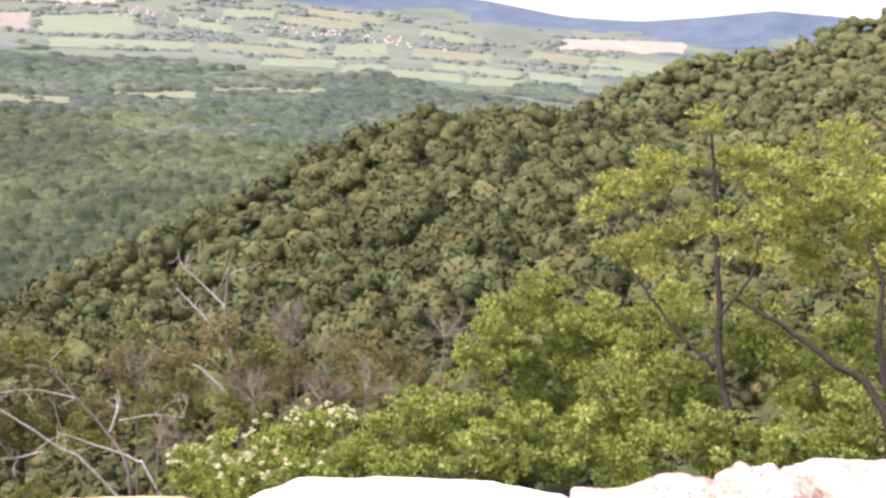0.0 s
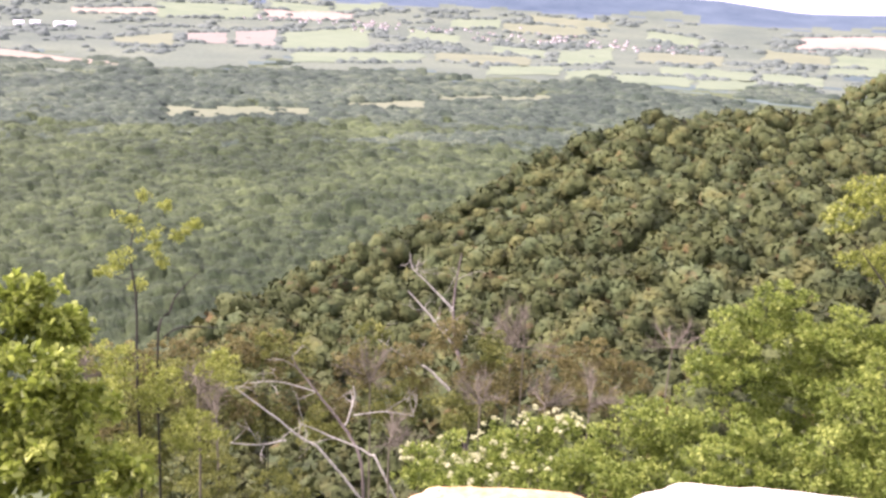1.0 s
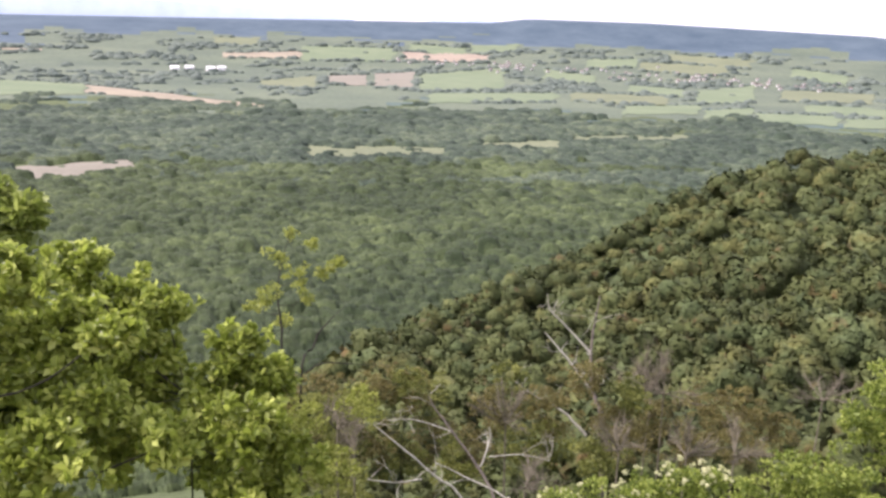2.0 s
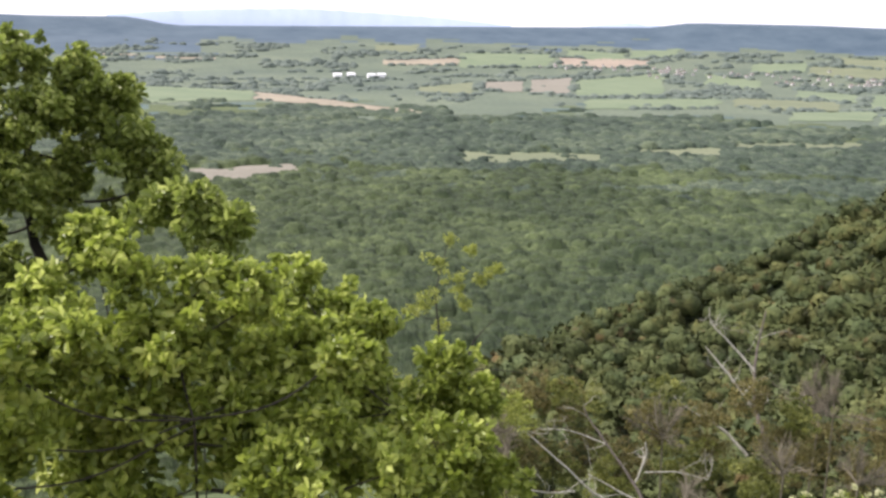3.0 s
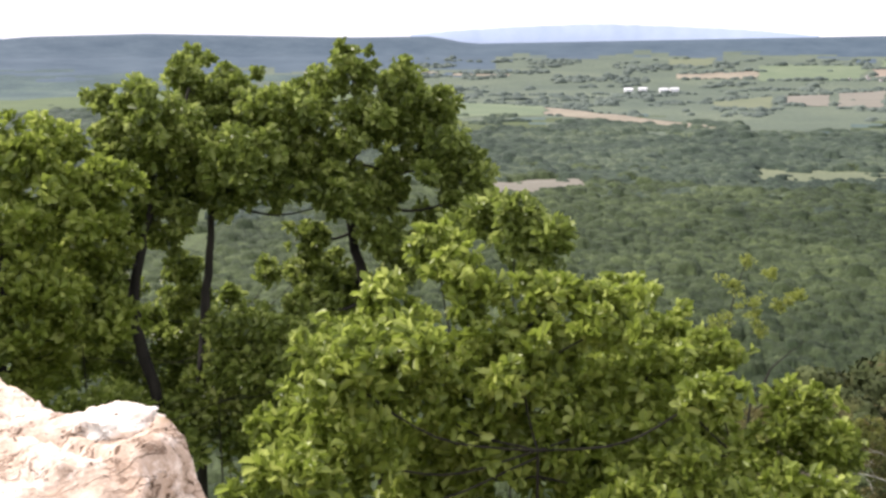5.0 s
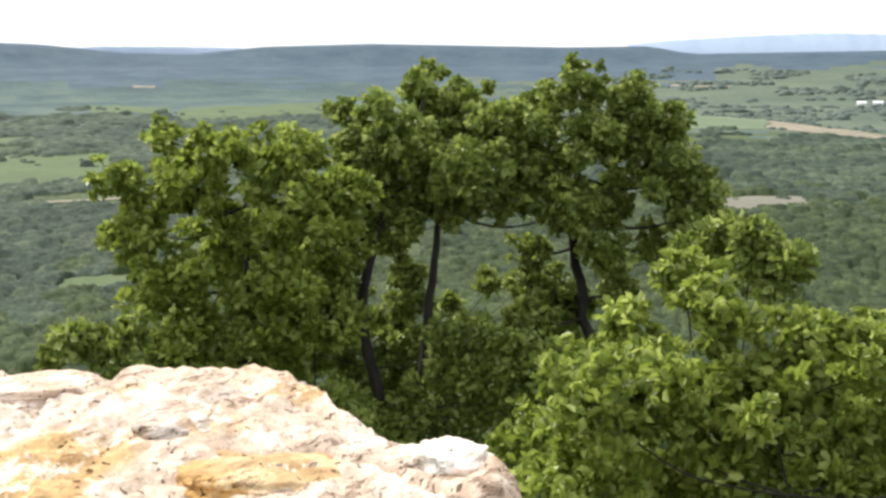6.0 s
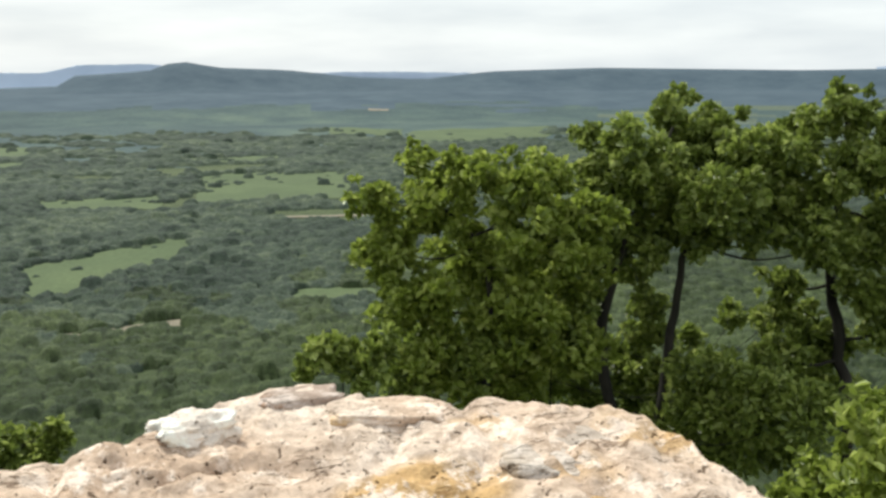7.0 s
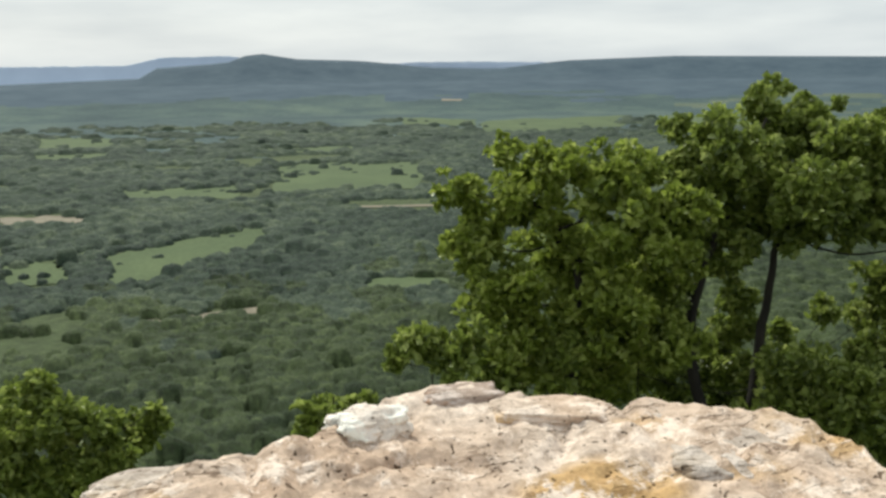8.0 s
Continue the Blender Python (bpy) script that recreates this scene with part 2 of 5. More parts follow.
ROCK_CREAM = rock_material("cream_sandstone", (0.55, 0.4, 0.29), (0.7, 0.575, 0.47), (0.58, 0.38, 0.18), 0.08)
ROCK_WHITE = rock_material("white_sandstone", (0.82, 0.71, 0.61), (0.89, 0.81, 0.72), (0.7, 0.58, 0.42), 0.2)
ROCK_PINK = rock_material("pinkish_sandstone", (0.36, 0.26, 0.2), (0.52, 0.43, 0.37), (0.38, 0.22, 0.13), 0.6)
ROCK_ORANGE = rock_material("ochre_sandstone", (0.5, 0.32, 0.15), (0.58, 0.41, 0.23), (0.52, 0.3, 0.1), 0.7)
ROCK_GREY = rock_material("grey_sandstone", (0.42, 0.35, 0.29), (0.56, 0.48, 0.41), (0.45, 0.36, 0.26), 0.4)
WALL_PAINT = field_material("house_wall", (0.46, 0.45, 0.43), (0.58, 0.57, 0.55))
ROOF_TILE = field_material("house_roof", (0.17, 0.14, 0.125), (0.24, 0.195, 0.175))
SHED_METAL = field_material("white_shed", (0.78, 0.78, 0.78), (0.85, 0.85, 0.85))


# ---- mesh helpers ----
def mesh_np(name, verts, quads=None, tris=None, material=None, tone=None, smooth=False, normals=None):
    me = bpy.data.meshes.new(name)
    verts = np.asarray(verts, dtype=np.float32)
    idx, starts, at = [], [], 0
    for f, k in ((quads, 4), (tris, 3)):
        if f is not None and len(f):
            f = np.asarray(f, dtype=np.int32)
            idx.append(f.ravel())
            starts.append(at + np.arange(len(f), dtype=np.int32) * k)
            at += f.size
    idx, starts = np.concatenate(idx), np.concatenate(starts)
    me.vertices.add(len(verts))
    me.vertices.foreach_set("co", verts.ravel())
    me.loops.add(len(idx))
    me.loops.foreach_set("vertex_index", idx)
    me.polygons.add(len(starts))
    me.polygons.foreach_set("loop_start", starts)
    if smooth:
        me.polygons.foreach_set("use_smooth", np.ones(len(starts), dtype=bool))
    if tone is not None:
        a = me.attributes.new("tone", "FLOAT", "POINT")
        a.data.foreach_set("value", np.asarray(tone, dtype=np.float32))
    me.update(calc_edges=True)
    if normals is not None:
        me.polygons.foreach_set("use_smooth", np.ones(len(starts), dtype=bool))
        me.normals_split_custom_set_from_vertices(np.asarray(normals, dtype=np.float32))
    if material:
        me.materials.append(material)
    return me


def part(name, me, parent, label=""):
    ob = new(name, me)
    ob.parent = parent
    return tagged(ob, label) if label else ob


def grid_quads(rows, cols):
    i = np.arange(rows - 1)[:, None] * cols + np.arange(cols - 1)[None, :]
    return np.stack([i, i + 1, i + cols + 1, i + cols], -1).reshape(-1, 4)


# ---- lie of the land ----
def smoothed(a, knots, values):
    """Linear through the knots, with the corners eased."""
    return (np.interp(a - 0.6, knots, values) + np.interp(a, knots, values) + np.interp(a + 0.6, knots, values)) / 3


PLAIN = -150.0
CREST_AZ = (-34, -28, -23, -17, -10.7, -6, -2.8, 1.1, 5.8, 10.8, 18.7, 26, 60)
CREST_EL = (-26, -21.5, -18.1, -15.8, -13, -9.4, -8.1, -6.3, -5.8, -5.5, -4, -0.9, 2)
CREST_R = (260, 280, 300, 330, 370, 400, 420, 440, 470, 500, 560, 640, 700)
SPUR2_AZ = (4, 8, 10.8, 13.7, 16.7, 21.2, 25.6, 60)
SPUR2_EL = (-9.5, -7, -5.1, -3, -1.7, -0.7, 1.6, 4)
SKY_AZ = (-180, -110, -101, -94, -93.2, -89.1, -87.5, -85.2, -81.3, -77.3, -73.3, -69.3, -62.9, -51.6, -46.7, -44.5, -34.2, -17, -14.8, -8, 4, 8.5, 12.7, 16.4, 19.9, 24.9, 60, 180)
SKY_EL = (-0.7, -0.8, -0.8, -0.6, -0.05, 0.22, 0.8, 0.39, 0.24, -0.2, -0.33, 0.1, 0.27, 0.06, 0.12, -0.32, -0.13, 0.2, 0.5, 0.5, 0.2, -0.25, -0.1, 0.5, 1.2, 1.2, 0.5, -0.5)


def land_z(az, r):
    """Ground height at a bearing (degrees, right of north) and a distance from the lookout."""
    az, r = np.broadcast_arrays(np.asarray(az, float), np.asarray(r, float))
    slope = np.interp(r, (0, 2.2, 3.2, 9, 20, 50, 100, 180, 300, 6000), (-1.75, -1.9, -6, -8.5, -18, -42, -66, -105, -152, -400))
    crest_r = np.interp(az, CREST_AZ, CREST_R)
    crest = crest_r * np.tan(np.radians(smoothed(az, CREST_AZ, CREST_EL))) - 9
    near = np.interp(az, (-30, -22, 0, 30), (-90, -66, -50, -46))
    f = np.clip((r - 80) / (crest_r - 80), 0, 1)
    spur = np.where(r < crest_r, near + (crest - near) * f - 14 * np.sin(np.pi * f), crest - (r - crest_r) * 0.5)
    spur = np.where(r < 80, -999, spur)
    top2 = 1000 * np.tan(np.radians(smoothed(az, SPUR2_AZ, SPUR2_EL))) - 9
    spur2 = np.where(r < 1000, top2 - (1000 - r) * 0.3, top2 - (r - 1000) * 0.35)
    spur2 = np.where(az < 3, -999, spur2)
    plain = np.interp(r, (0, 3000, 4000), (PLAIN, PLAIN, -77.0))
    rim = 4600 * np.tan(np.radians(np.interp(az, SKY_AZ, SKY_EL)))
    u = np.clip((r - 4000) / 600, 0, 1)
    plain = np.where(r > 4000, -77 + (rim + 77) * u * u * (3 - 2 * u), plain)
    plain = np.where(r > 4600, rim - (r - 4600) * 0.2, plain)
    z = np.maximum(np.maximum(slope, plain), np.maximum(spur, spur2))
    rear = np.clip((np.abs(az + 25) - 100) / 25, 0, 1)
    plateau = -1.75 - 0.004 * r
    return z * (1 - rear) + np.maximum(plateau, z) * rear


def spot(az, r, lift=0.0):
    a = np.radians(az)
    return np.stack([np.sin(a) * r, np.cos(a) * r, land_z(az, r) + lift], -1)


def ground_under(x, y):
    return float(land_z(math.degrees(math.atan2(x, y)), math.hypot(x, y)))


def soft_noise(az, r, size, seed):
    x, y = np.sin(np.radians(az)) * r / size, np.cos(np.radians(az)) * r / size
    v = 0
    g = np.random.default_rng(seed)
    for k in range(7):
        t, p, q = g.uniform(0, 6.28), g.uniform(0, 6.28), 1.0 + 0.55 * k
        v = v + np.sin((x * math.cos(t) + y * math.sin(t)) * q * 2.2 + p + 1.3 * np.sin(y * q + p * 2)) / q ** 0.6
    return v / 4


az_all = np.concatenate([np.arange(-180, -112, 4.0), np.arange(-112, 45, 1.0), np.arange(45, 178, 4.0), [180.0]])
r_all = np.concatenate([np.linspace(0.05, 10, 22), np.geomspace(11, 300, 70), np.linspace(308, 1300, 110), np.geomspace(1330, 4000, 80), np.linspace(4030, 4950, 40)])
AZ, RR = np.meshgrid(az_all, r_all, indexing="ij")
gv = spot(AZ, RR).reshape(-1, 3)
gq = grid_quads(len(az_all), len(r_all))[:, ::-1]
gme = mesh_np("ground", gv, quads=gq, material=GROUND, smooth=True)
gme.materials.append(HAZY_RIDGE)
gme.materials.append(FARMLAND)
gme.materials.append(HAZY_WOODLAND)
gme.materials.append(ROCK_CREAM)
mid_r = np.hypot(gv[gq[:, 0], 0], gv[gq[:, 0], 1])
mid_az = np.degrees(np.arctan2(gv[gq[:, 0], 0], gv[gq[:, 0], 1]))
wander = soft_noise(mid_az, mid_r, 220, 3)
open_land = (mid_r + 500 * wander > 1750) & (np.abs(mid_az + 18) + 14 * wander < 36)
# the haze-coloured grounds take over with distance
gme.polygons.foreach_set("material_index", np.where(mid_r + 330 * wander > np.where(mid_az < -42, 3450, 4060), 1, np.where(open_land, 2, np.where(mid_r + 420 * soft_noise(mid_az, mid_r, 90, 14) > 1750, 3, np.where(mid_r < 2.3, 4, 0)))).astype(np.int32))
ground = tagged(new("ground", gme), "wooded hillside falling to a broad green valley plain", "ground", kind="structure")


def far_ridge(az0, az1, r, knots, values, label, material=HAZY_FAR_RIDGE):
    a = np.linspace(az0, az1, 120)
    top = r * np.tan(np.radians(np.interp(a, knots, values))) + np.array([4 * noise.noise((x * 1.7, r, 0)) for x in a])
    rows = [np.stack([np.sin(np.radians(a)) * q, np.cos(np.radians(a)) * q, h], -1) for q, h in ((r, np.full_like(a, -150)), (r + 60, top), (r + 110, top - 40))]
    me = mesh_np("backdrop_ridge", np.concatenate(rows), quads=grid_quads(3, 120), material=material, smooth=True)
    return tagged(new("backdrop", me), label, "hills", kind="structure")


far_ridge(-48, -25, 4840, (-48, -46, -42, -37.4, -33, -29, -25), (0.2, 0.42, 0.66, 0.82, 0.68, 0.48, 0.12), "haze-blue distant mountain ridge behind the valley")
far_ridge(-23, -13.5, 4850, (-23, -20, -18.3, -16.5, -13.5), (-0.2, 0.28, 0.45, 0.3, -0.2), "low haze-blue ridge beyond the valley rim")
far_ridge(-125, -86, 4860, (-125, -110, -101, -94.6, -92.8, -89, -86), (0.1, 0.13, 0.15, 0.14, 0.56, 0.62, 0.2), "haze-blue plateau ridge on the skyline", HAZY_PLATEAU)
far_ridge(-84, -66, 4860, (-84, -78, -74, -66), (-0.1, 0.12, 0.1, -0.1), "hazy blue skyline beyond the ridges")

# ---- fields ----
FIELD_BOUNDS = []


def field(kind, az0, az1, near0, near1, far0, far1, label):
    """A field between two bearings; its near and far edges may slant."""
    FIELD_BOUNDS.append((az0, az1, near0, near1, far0, far1))
    u = np.linspace(0, 1, 15)
    rows = []
    for v in np.linspace(0, 1, 9):
        w = 1 if v in (0.0, 1.0) else 0
        az = az0 + (az1 - az0) * u + np.array([0.09 * abs(az1 - az0) * noise.noise((x * 3, near0, v * 2.5)) for x in u])
        r = (near0 + (near1 - near0) * u) * (1 - v) + (far0 + (far1 - far0) * u) * v
        r = r * (1 + 0.35 * w * min(0.08, abs(far0 - near0) / near0) * np.array([noise.noise((x * 5, far0, v * 9)) for x in u]))
        rows.append(spot(az, r, 0.8))
    me = mesh_np("field", np.concatenate(rows), quads=grid_quads(9, 15), material=FIELDS[kind])
    return tagged(new("field", me), label, "field", kind="structure")


MEADOW = "pale grassy meadow among valley woods"
CROP = "bright green crop field in the valley"
STUBBLE = "tan stubble strip beside valley woods"
field("meadow", -27.9, -19.2, 1050, 1090, 1170, 1185, MEADOW)
field("meadow", -17.3, -12.4, 1170, 1200, 1262, 1308, MEADOW)
field("pink", -44.2, -37.5, 918, 963, 1000, 1045, "bare brown clearing in the valley forest")
field("green", -47.5, -40.1, 1820, 1900, 2345, 2183, CROP)
field("tan", -40.0, -29.6, 1930, 1600, 2130, 1690, STUBBLE)
field("pink", -23.7, -21.4, 2260, 2295, 2890, 3034, "reddish ploughed field in the valley")
field("green", -21.1, -16.0, 2170, 2345, 2940, 3250, CROP)
field("green", -20.4, -12.9, 1870, 2020, 2140, 2320, CROP)
field("meadow", -30.4, -27.1, 2190, 2150, 2397, 2675, MEADOW)
field("pink", -26.6, -24.2, 2330, 2300, 2700, 2800, "reddish ploughed field in the valley")
field("green", -4.9, -1.7, 2167, 2326, 2675, 3100, CROP)
field("meadow", -0.2, 4.5, 2431, 2525, 2951, 3013, MEADOW)
field("meadow", -11.9, -5.0, 1300, 1392, 1381, 1489, MEADOW)
field("olive", -86.6, -77.8, 1130, 1150, 1510, 1460, "rough green pasture among valley woods")
field("olive", -96.6, -87.3, 672, 800, 800, 915, MEADOW)
field("olive", -99.3, -95.3, 765, 850, 800, 885, MEADOW)
field("olive", -88.0, -82.0, 1690, 1690, 1790, 1800, MEADOW)
field("olive", -79.0, -74.6, 2450, 2350, 2750, 2600, MEADOW)
field("olive", -99.7, -95.5, 1950, 1900, 2300, 2200, MEADOW)
field("olive", -102.2, -98.7, 720, 717, 794, 807, MEADOW)
field("tan", -94.9, -87.6, 571, 580, 586, 596, STUBBLE)
field("olive", -81.4, -75.0, 632, 630, 668, 660, "rough green pasture among valley woods")
field("olive", -74.3, -66.0, 2023, 2270, 2525, 2752, MEADOW)
field("olive", -95.5, -88.7, 1127, 1125, 1236, 1236, "rough green pasture among valley woods")
field("tan", -87.3, -76.1, 1006, 1010, 1020, 1024, "tan dirt track along the valley woods")
field("tan", -101.9, -97.2, 1018, 993, 1070, 1048, STUBBLE)
field("orange", -22.0, -17.0, 3330, 3360, 3600, 3620, "pale orange ripe grain field")
field("orange", 8.5, 15.5, 3300, 3600, 3700, 4050, "pale orange ripe grain field")
field("green", -28.0, -22.6, 3250, 3300, 3700, 3750, CROP)
field("tan", -32.5, -28.0, 3250, 3300, 3400, 3500, STUBBLE)
field("olive", -64.0, -50.0, 2350, 2250, 2750, 2650, "rough green pasture among valley woods")
field("tan", -45.5, -42.2, 3330, 3300, 3400, 3370, STUBBLE)
field("tan", -49.0, -46.4, 3420, 3400, 3470, 3450, STUBBLE)
field("tan", -76.6, -75.4, 3330, 3320, 3390, 3370, STUBBLE)
field("olive", -100.0, -96.0, 1700, 1690, 1850, 1830, "rough green pasture among valley woods")
rng = np.random.default_rng(11)
for ring, (r0, depth) in enumerate(((1780, 260), (2080, 330), (2470, 380), (2900, 380), (3300, 330), (3650, 330))):
    a = -33.0 if ring > 2 else -12.0
    while a < 13:
        w = rng.uniform(2.6, 6.0)
        if rng.random() < (0.62 if ring > 1 else 0.4):
            kind = rng.choice(["green", "meadow", "green", "meadow", "green"])
            clear = all(a + w < b[0] or a > b[1] or r0 + depth < min(b[2], b[3]) or r0 > max(b[4], b[5]) for b in FIELD_BOUNDS[:35])
            if clear:
                s = rng.uniform(-150, 150)
                field(kind, a, a + w * 0.93, r0, r0 + s, r0 + depth * 0.9, r0 + depth * 0.9 + s,
                      {"green": CROP, "meadow": MEADOW, "olive": "rough green pasture among valley woods", "pink": "reddish ploughed field in the valley", "tan": STUBBLE}[kind])
        a += w


def in_field(az, r, pad=0.0):
    inside = np.zeros(az.shape, bool)
    for a0, a1, n0, n1, f0, f1 in FIELD_BOUNDS:
        u = (az - a0) / (a1 - a0)
        inside |= (u > 0) & (u < 1) & (r > n0 + (n1 - n0) * u + pad) & (r < f0 + (f1 - f0) * u - pad)
    return inside


# ---- woods of the valley: uncountable ----
def scatter(rng, az0, az1, r0, r1, spacing):
    """Jittered places in rings; spacing grows with distance."""
    azs, rs, r = [], [], r0
    while r < r1:
        s = spacing(r)
        n = max(3, int(math.radians(az1 - az0) * r / s))
        azs.append(az0 + (az1 - az0) * (np.arange(n) + rng.uniform(0, 1, n)) / n)
        rs.append(r + rng.uniform(-0.5, 0.5, n) * s)
        r += s * 0.85
    return np.concatenate(azs), np.concatenate(rs)


def leaf_sprays(rng, centres, radius, size, flat, six):
    """A leaf at each centre's shell, pointing outward along its twig. Returns points, quads, points a leaf."""
    n = len(centres)
    d = rng.normal(size=(n, 3))
    d /= np.linalg.norm(d, axis=1)[:, None]
    pos = centres + d * (radius * rng.uniform(0.55, 1.05, n) ** 0.6)[:, None] * np.array([1, 1, flat])
    t = d + rng.normal(size=(n, 3)) * 0.5 + np.array([0, 0, 0.15])
    t /= np.linalg.norm(t, axis=1)[:, None]
    nrm = np.cross(t, rng.normal(size=(n, 3)))
    nrm[:, 2] = np.abs(nrm[:, 2]) + 0.15
    nrm -= t * (nrm * t).sum(1)[:, None]
    nrm /= np.linalg.norm(nrm, axis=1)[:, None]
    b = np.cross(nrm, t)
    L = (size * rng.uniform(0.65, 1.3, n))[:, None]
    if six:
        fold = nrm * L * 0.16
        pts = [pos - t * L * 0.5, pos + t * L * 0.55 - fold * 0.6,
               pos - t * L * 0.12 + b * L * 0.17 + fold, pos + t * L * 0.28 + b * L * 0.25 + fold,
               pos - t * L * 0.12 - b * L * 0.17 + fold, pos + t * L * 0.28 - b * L * 0.25 + fold]
        V = np.stack(pts, 1)
        q = np.array([(0, 1, 3, 2), (0, 4, 5, 1)])
    else:
        V = np.stack([pos - t * L * 0.5, pos + b * L * 0.4 + nrm * L * 0.12, pos + t * L * 0.55, pos - b * L * 0.4 + nrm * L * 0.12], 1)
        q = np.array([(0, 3, 2, 1)])
    k = V.shape[1]
    Q = (q[None] + (np.arange(n) * k)[:, None, None]).reshape(-1, 4)
    return V.reshape(-1, 3), Q, k


def woods(name, az, r, size, tone, flat, material, label, seed):
    """Low rounded crowns, each an uneven closed dome."""
    g = np.random.default_rng(seed)
    ball = bmesh.new()
    bmesh.ops.create_icosphere(ball, subdivisions=2, radius=1.0)
    d = np.array([v.co for v in ball.verts])
    tri = np.array([[v.index for v in f.verts] for f in ball.faces])
    ball.free()
    tri = tri[(d[:, 2] > -0.2)[tri].all(1)]
    n = len(r)
    rel = d[None] * (1 + g.normal(0, 0.13, (n, len(d))))[..., None] * size[:, None, None]
    rel[..., 2] *= flat * g.uniform(0.7, 1.4, n)[:, None]
    V = (spot(az, r)[:, None] + rel).reshape(-1, 3)
    T = (tri[None] + (np.arange(n) * len(d))[:, None, None]).reshape(-1, 3)
    me = mesh_np(name, V, tris=T, material=material, tone=np.repeat(tone, len(d)), smooth=True)
    return tagged(new(name, me), label, "woods", kind="stuff")


def plain_only(az, r):
    return land_z(az, r) < np.interp(r, (0, 3000, 4000), (PLAIN, PLAIN, -77.0)) + 1.0


rng = np.random.default_rng(21)
az, r = scatter(rng, -106, 12, 200, 3960, lambda q: 3.9 + 0.006 * q)
wood = soft_noise(az, r, 230, 5)
fine = soft_noise(az, r, 45, 8)
farm = (az > -50) & (r > 1500)
hedge = in_field(az, r, -26.0) & ~in_field(az, r, 6.0) & (soft_noise(az, r, 60, 19) > -0.4)
keep = ~(in_field(az, r, 6.0) & (rng.random(len(r)) < 0.985)) & (hedge | np.where(farm, wood + 0.35 * fine > 0.16, wood + 0.3 * fine > np.where(az < -60, -0.3, -0.5)))
keep &= (r > 285) & ((az < -24) | plain_only(az, r))
keep &= land_z(az, r) < -70
keep &= (r < 1850 + 150 * fine) | (farm & (hedge | (soft_noise(az, r, 70, 17) > -0.05)))
az, r = az[keep], r[keep]
size = (2.2 + 0.0036 * r) * np.exp(rng.normal(0, 0.25, len(r)))
tone = np.clip(0.45 + 0.3 * soft_noise(az, r, 120, 6) + rng.normal(0, 0.15, len(r)), 0, 1)
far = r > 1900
woods("valley_woods", az[far], r[far], size[far] * 0.85, tone[far], 0.55, HAZY_HEDGE, "haze-blue woods and hedgerows of the far valley", 33)


def canopy(az0, az1, r0, r1):
    """One closed canopy over the valley floor: rounded crowns of many sizes, sunk out of sight in fields and clearings."""
    g = np.random.default_rng(51)
    ring_r, r = [r0 - 8], r0 - 8
    while r < r1 + 25:
        r += 0.9 * (2.5 + 0.0031 * r)
        ring_r.append(r)
    ring_r = np.array(ring_r)
    span = math.radians(az1 - az0)
    counts = np.maximum(4, (span * ring_r / (2.5 + 0.0031 * ring_r)).astype(int))
    first = np.concatenate([[0], np.cumsum(counts)[:-1]])
    total = counts.sum()
    ring = np.repeat(np.arange(len(ring_r)), counts)
    step = 2.5 + 0.0031 * ring_r[ring]
    ca = az0 + (az1 - az0) * (np.arange(total) - first[ring] + g.uniform(0.1, 0.9, total)) / counts[ring]
    cr = ring_r[ring] + g.uniform(-0.42, 0.42, total) * step
    crown_r = step * np.exp(g.normal(-0.2, 0.3, total))
    crown_h = crown_r * g.uniform(0.35, 1.0, total) * np.interp(cr, (300, 900, 1900), (1.1, 0.85, 0.65))
    w, fn = soft_noise(ca, cr, 230, 5), soft_noise(ca, cr, 45, 8)
    shift = 0.45 * soft_noise(ca, cr, 55, 61)
    there = ~(in_field(ca + shift, cr * (1 + 0.035 * soft_noise(ca, cr, 40, 62)), 1.0) & (g.random(total) < 0.98)) & (w + 0.3 * fn > np.where(ca < -60, -0.32, -3.0))
    there &= ~((ca > -50) & (cr > 1500) & (w + 0.35 * fn < -0.1 + (cr - 1500) / 900))
    there &= (cr < 1960) | ((ca < -47) & (soft_noise(ca, cr, 150, 18) + 0.5 * fn > -0.35 + (cr - 1960) / 900))
    crown_h = np.where(there, crown_h, -3.0)
    tones = np.clip(0.42 + 0.45 * soft_noise(ca, cr, 170, 6) + g.normal(0, 0.22, total), 0, 1)
    rows, r = [], r0
    while r < r1:
        rows.append(r)
        r += (3.1 + 0.0046 * r) / 1.75
    rows = np.array(rows)
    cols = 1150
    A, Rr = np.meshgrid(np.linspace(az0, az1, cols), rows, indexing="ij")
    A, Rr = A.ravel(), Rr.ravel()
    k0 = np.clip(np.searchsorted(ring_r, Rr), 1, len(ring_r) - 2)
    best, tone_v = np.full(A.shape, -3.0), np.full(A.shape, 0.4)
    for dk in (-1, 0, 1):
        k = k0 + dk
        j0 = ((A - az0) / (az1 - az0) * counts[k]).astype(int)
        for dj in (-1, 0, 1):
            c = first[k] + np.clip(j0 + dj, 0, counts[k] - 1)
            d2 = (np.radians(A - ca[c]) * Rr) ** 2 + (Rr - cr[c]) ** 2
            h = np.where(crown_h[c] > 0, crown_h[c] * (0.55 + 0.75 * np.sqrt(np.clip(1 - d2 / crown_r[c] ** 2, 0, 1))) - 4 * (d2 > crown_r[c] ** 2), -3.0)
            up = h > best
            best, tone_v = np.where(up, h, best), np.where(up, tones[c], tone_v)
    P = spot(A, Rr)
    best = best + g.normal(0, 0.16, len(best)) * (2.0 + 0.002 * Rr) * np.interp(Rr, (300, 1900), (0.8, 0.3))
    P[:, 2] += best + np.where((Rr < r0 + 15) | (P[:, 2] > PLAIN + 40), -6.0, 0.0)
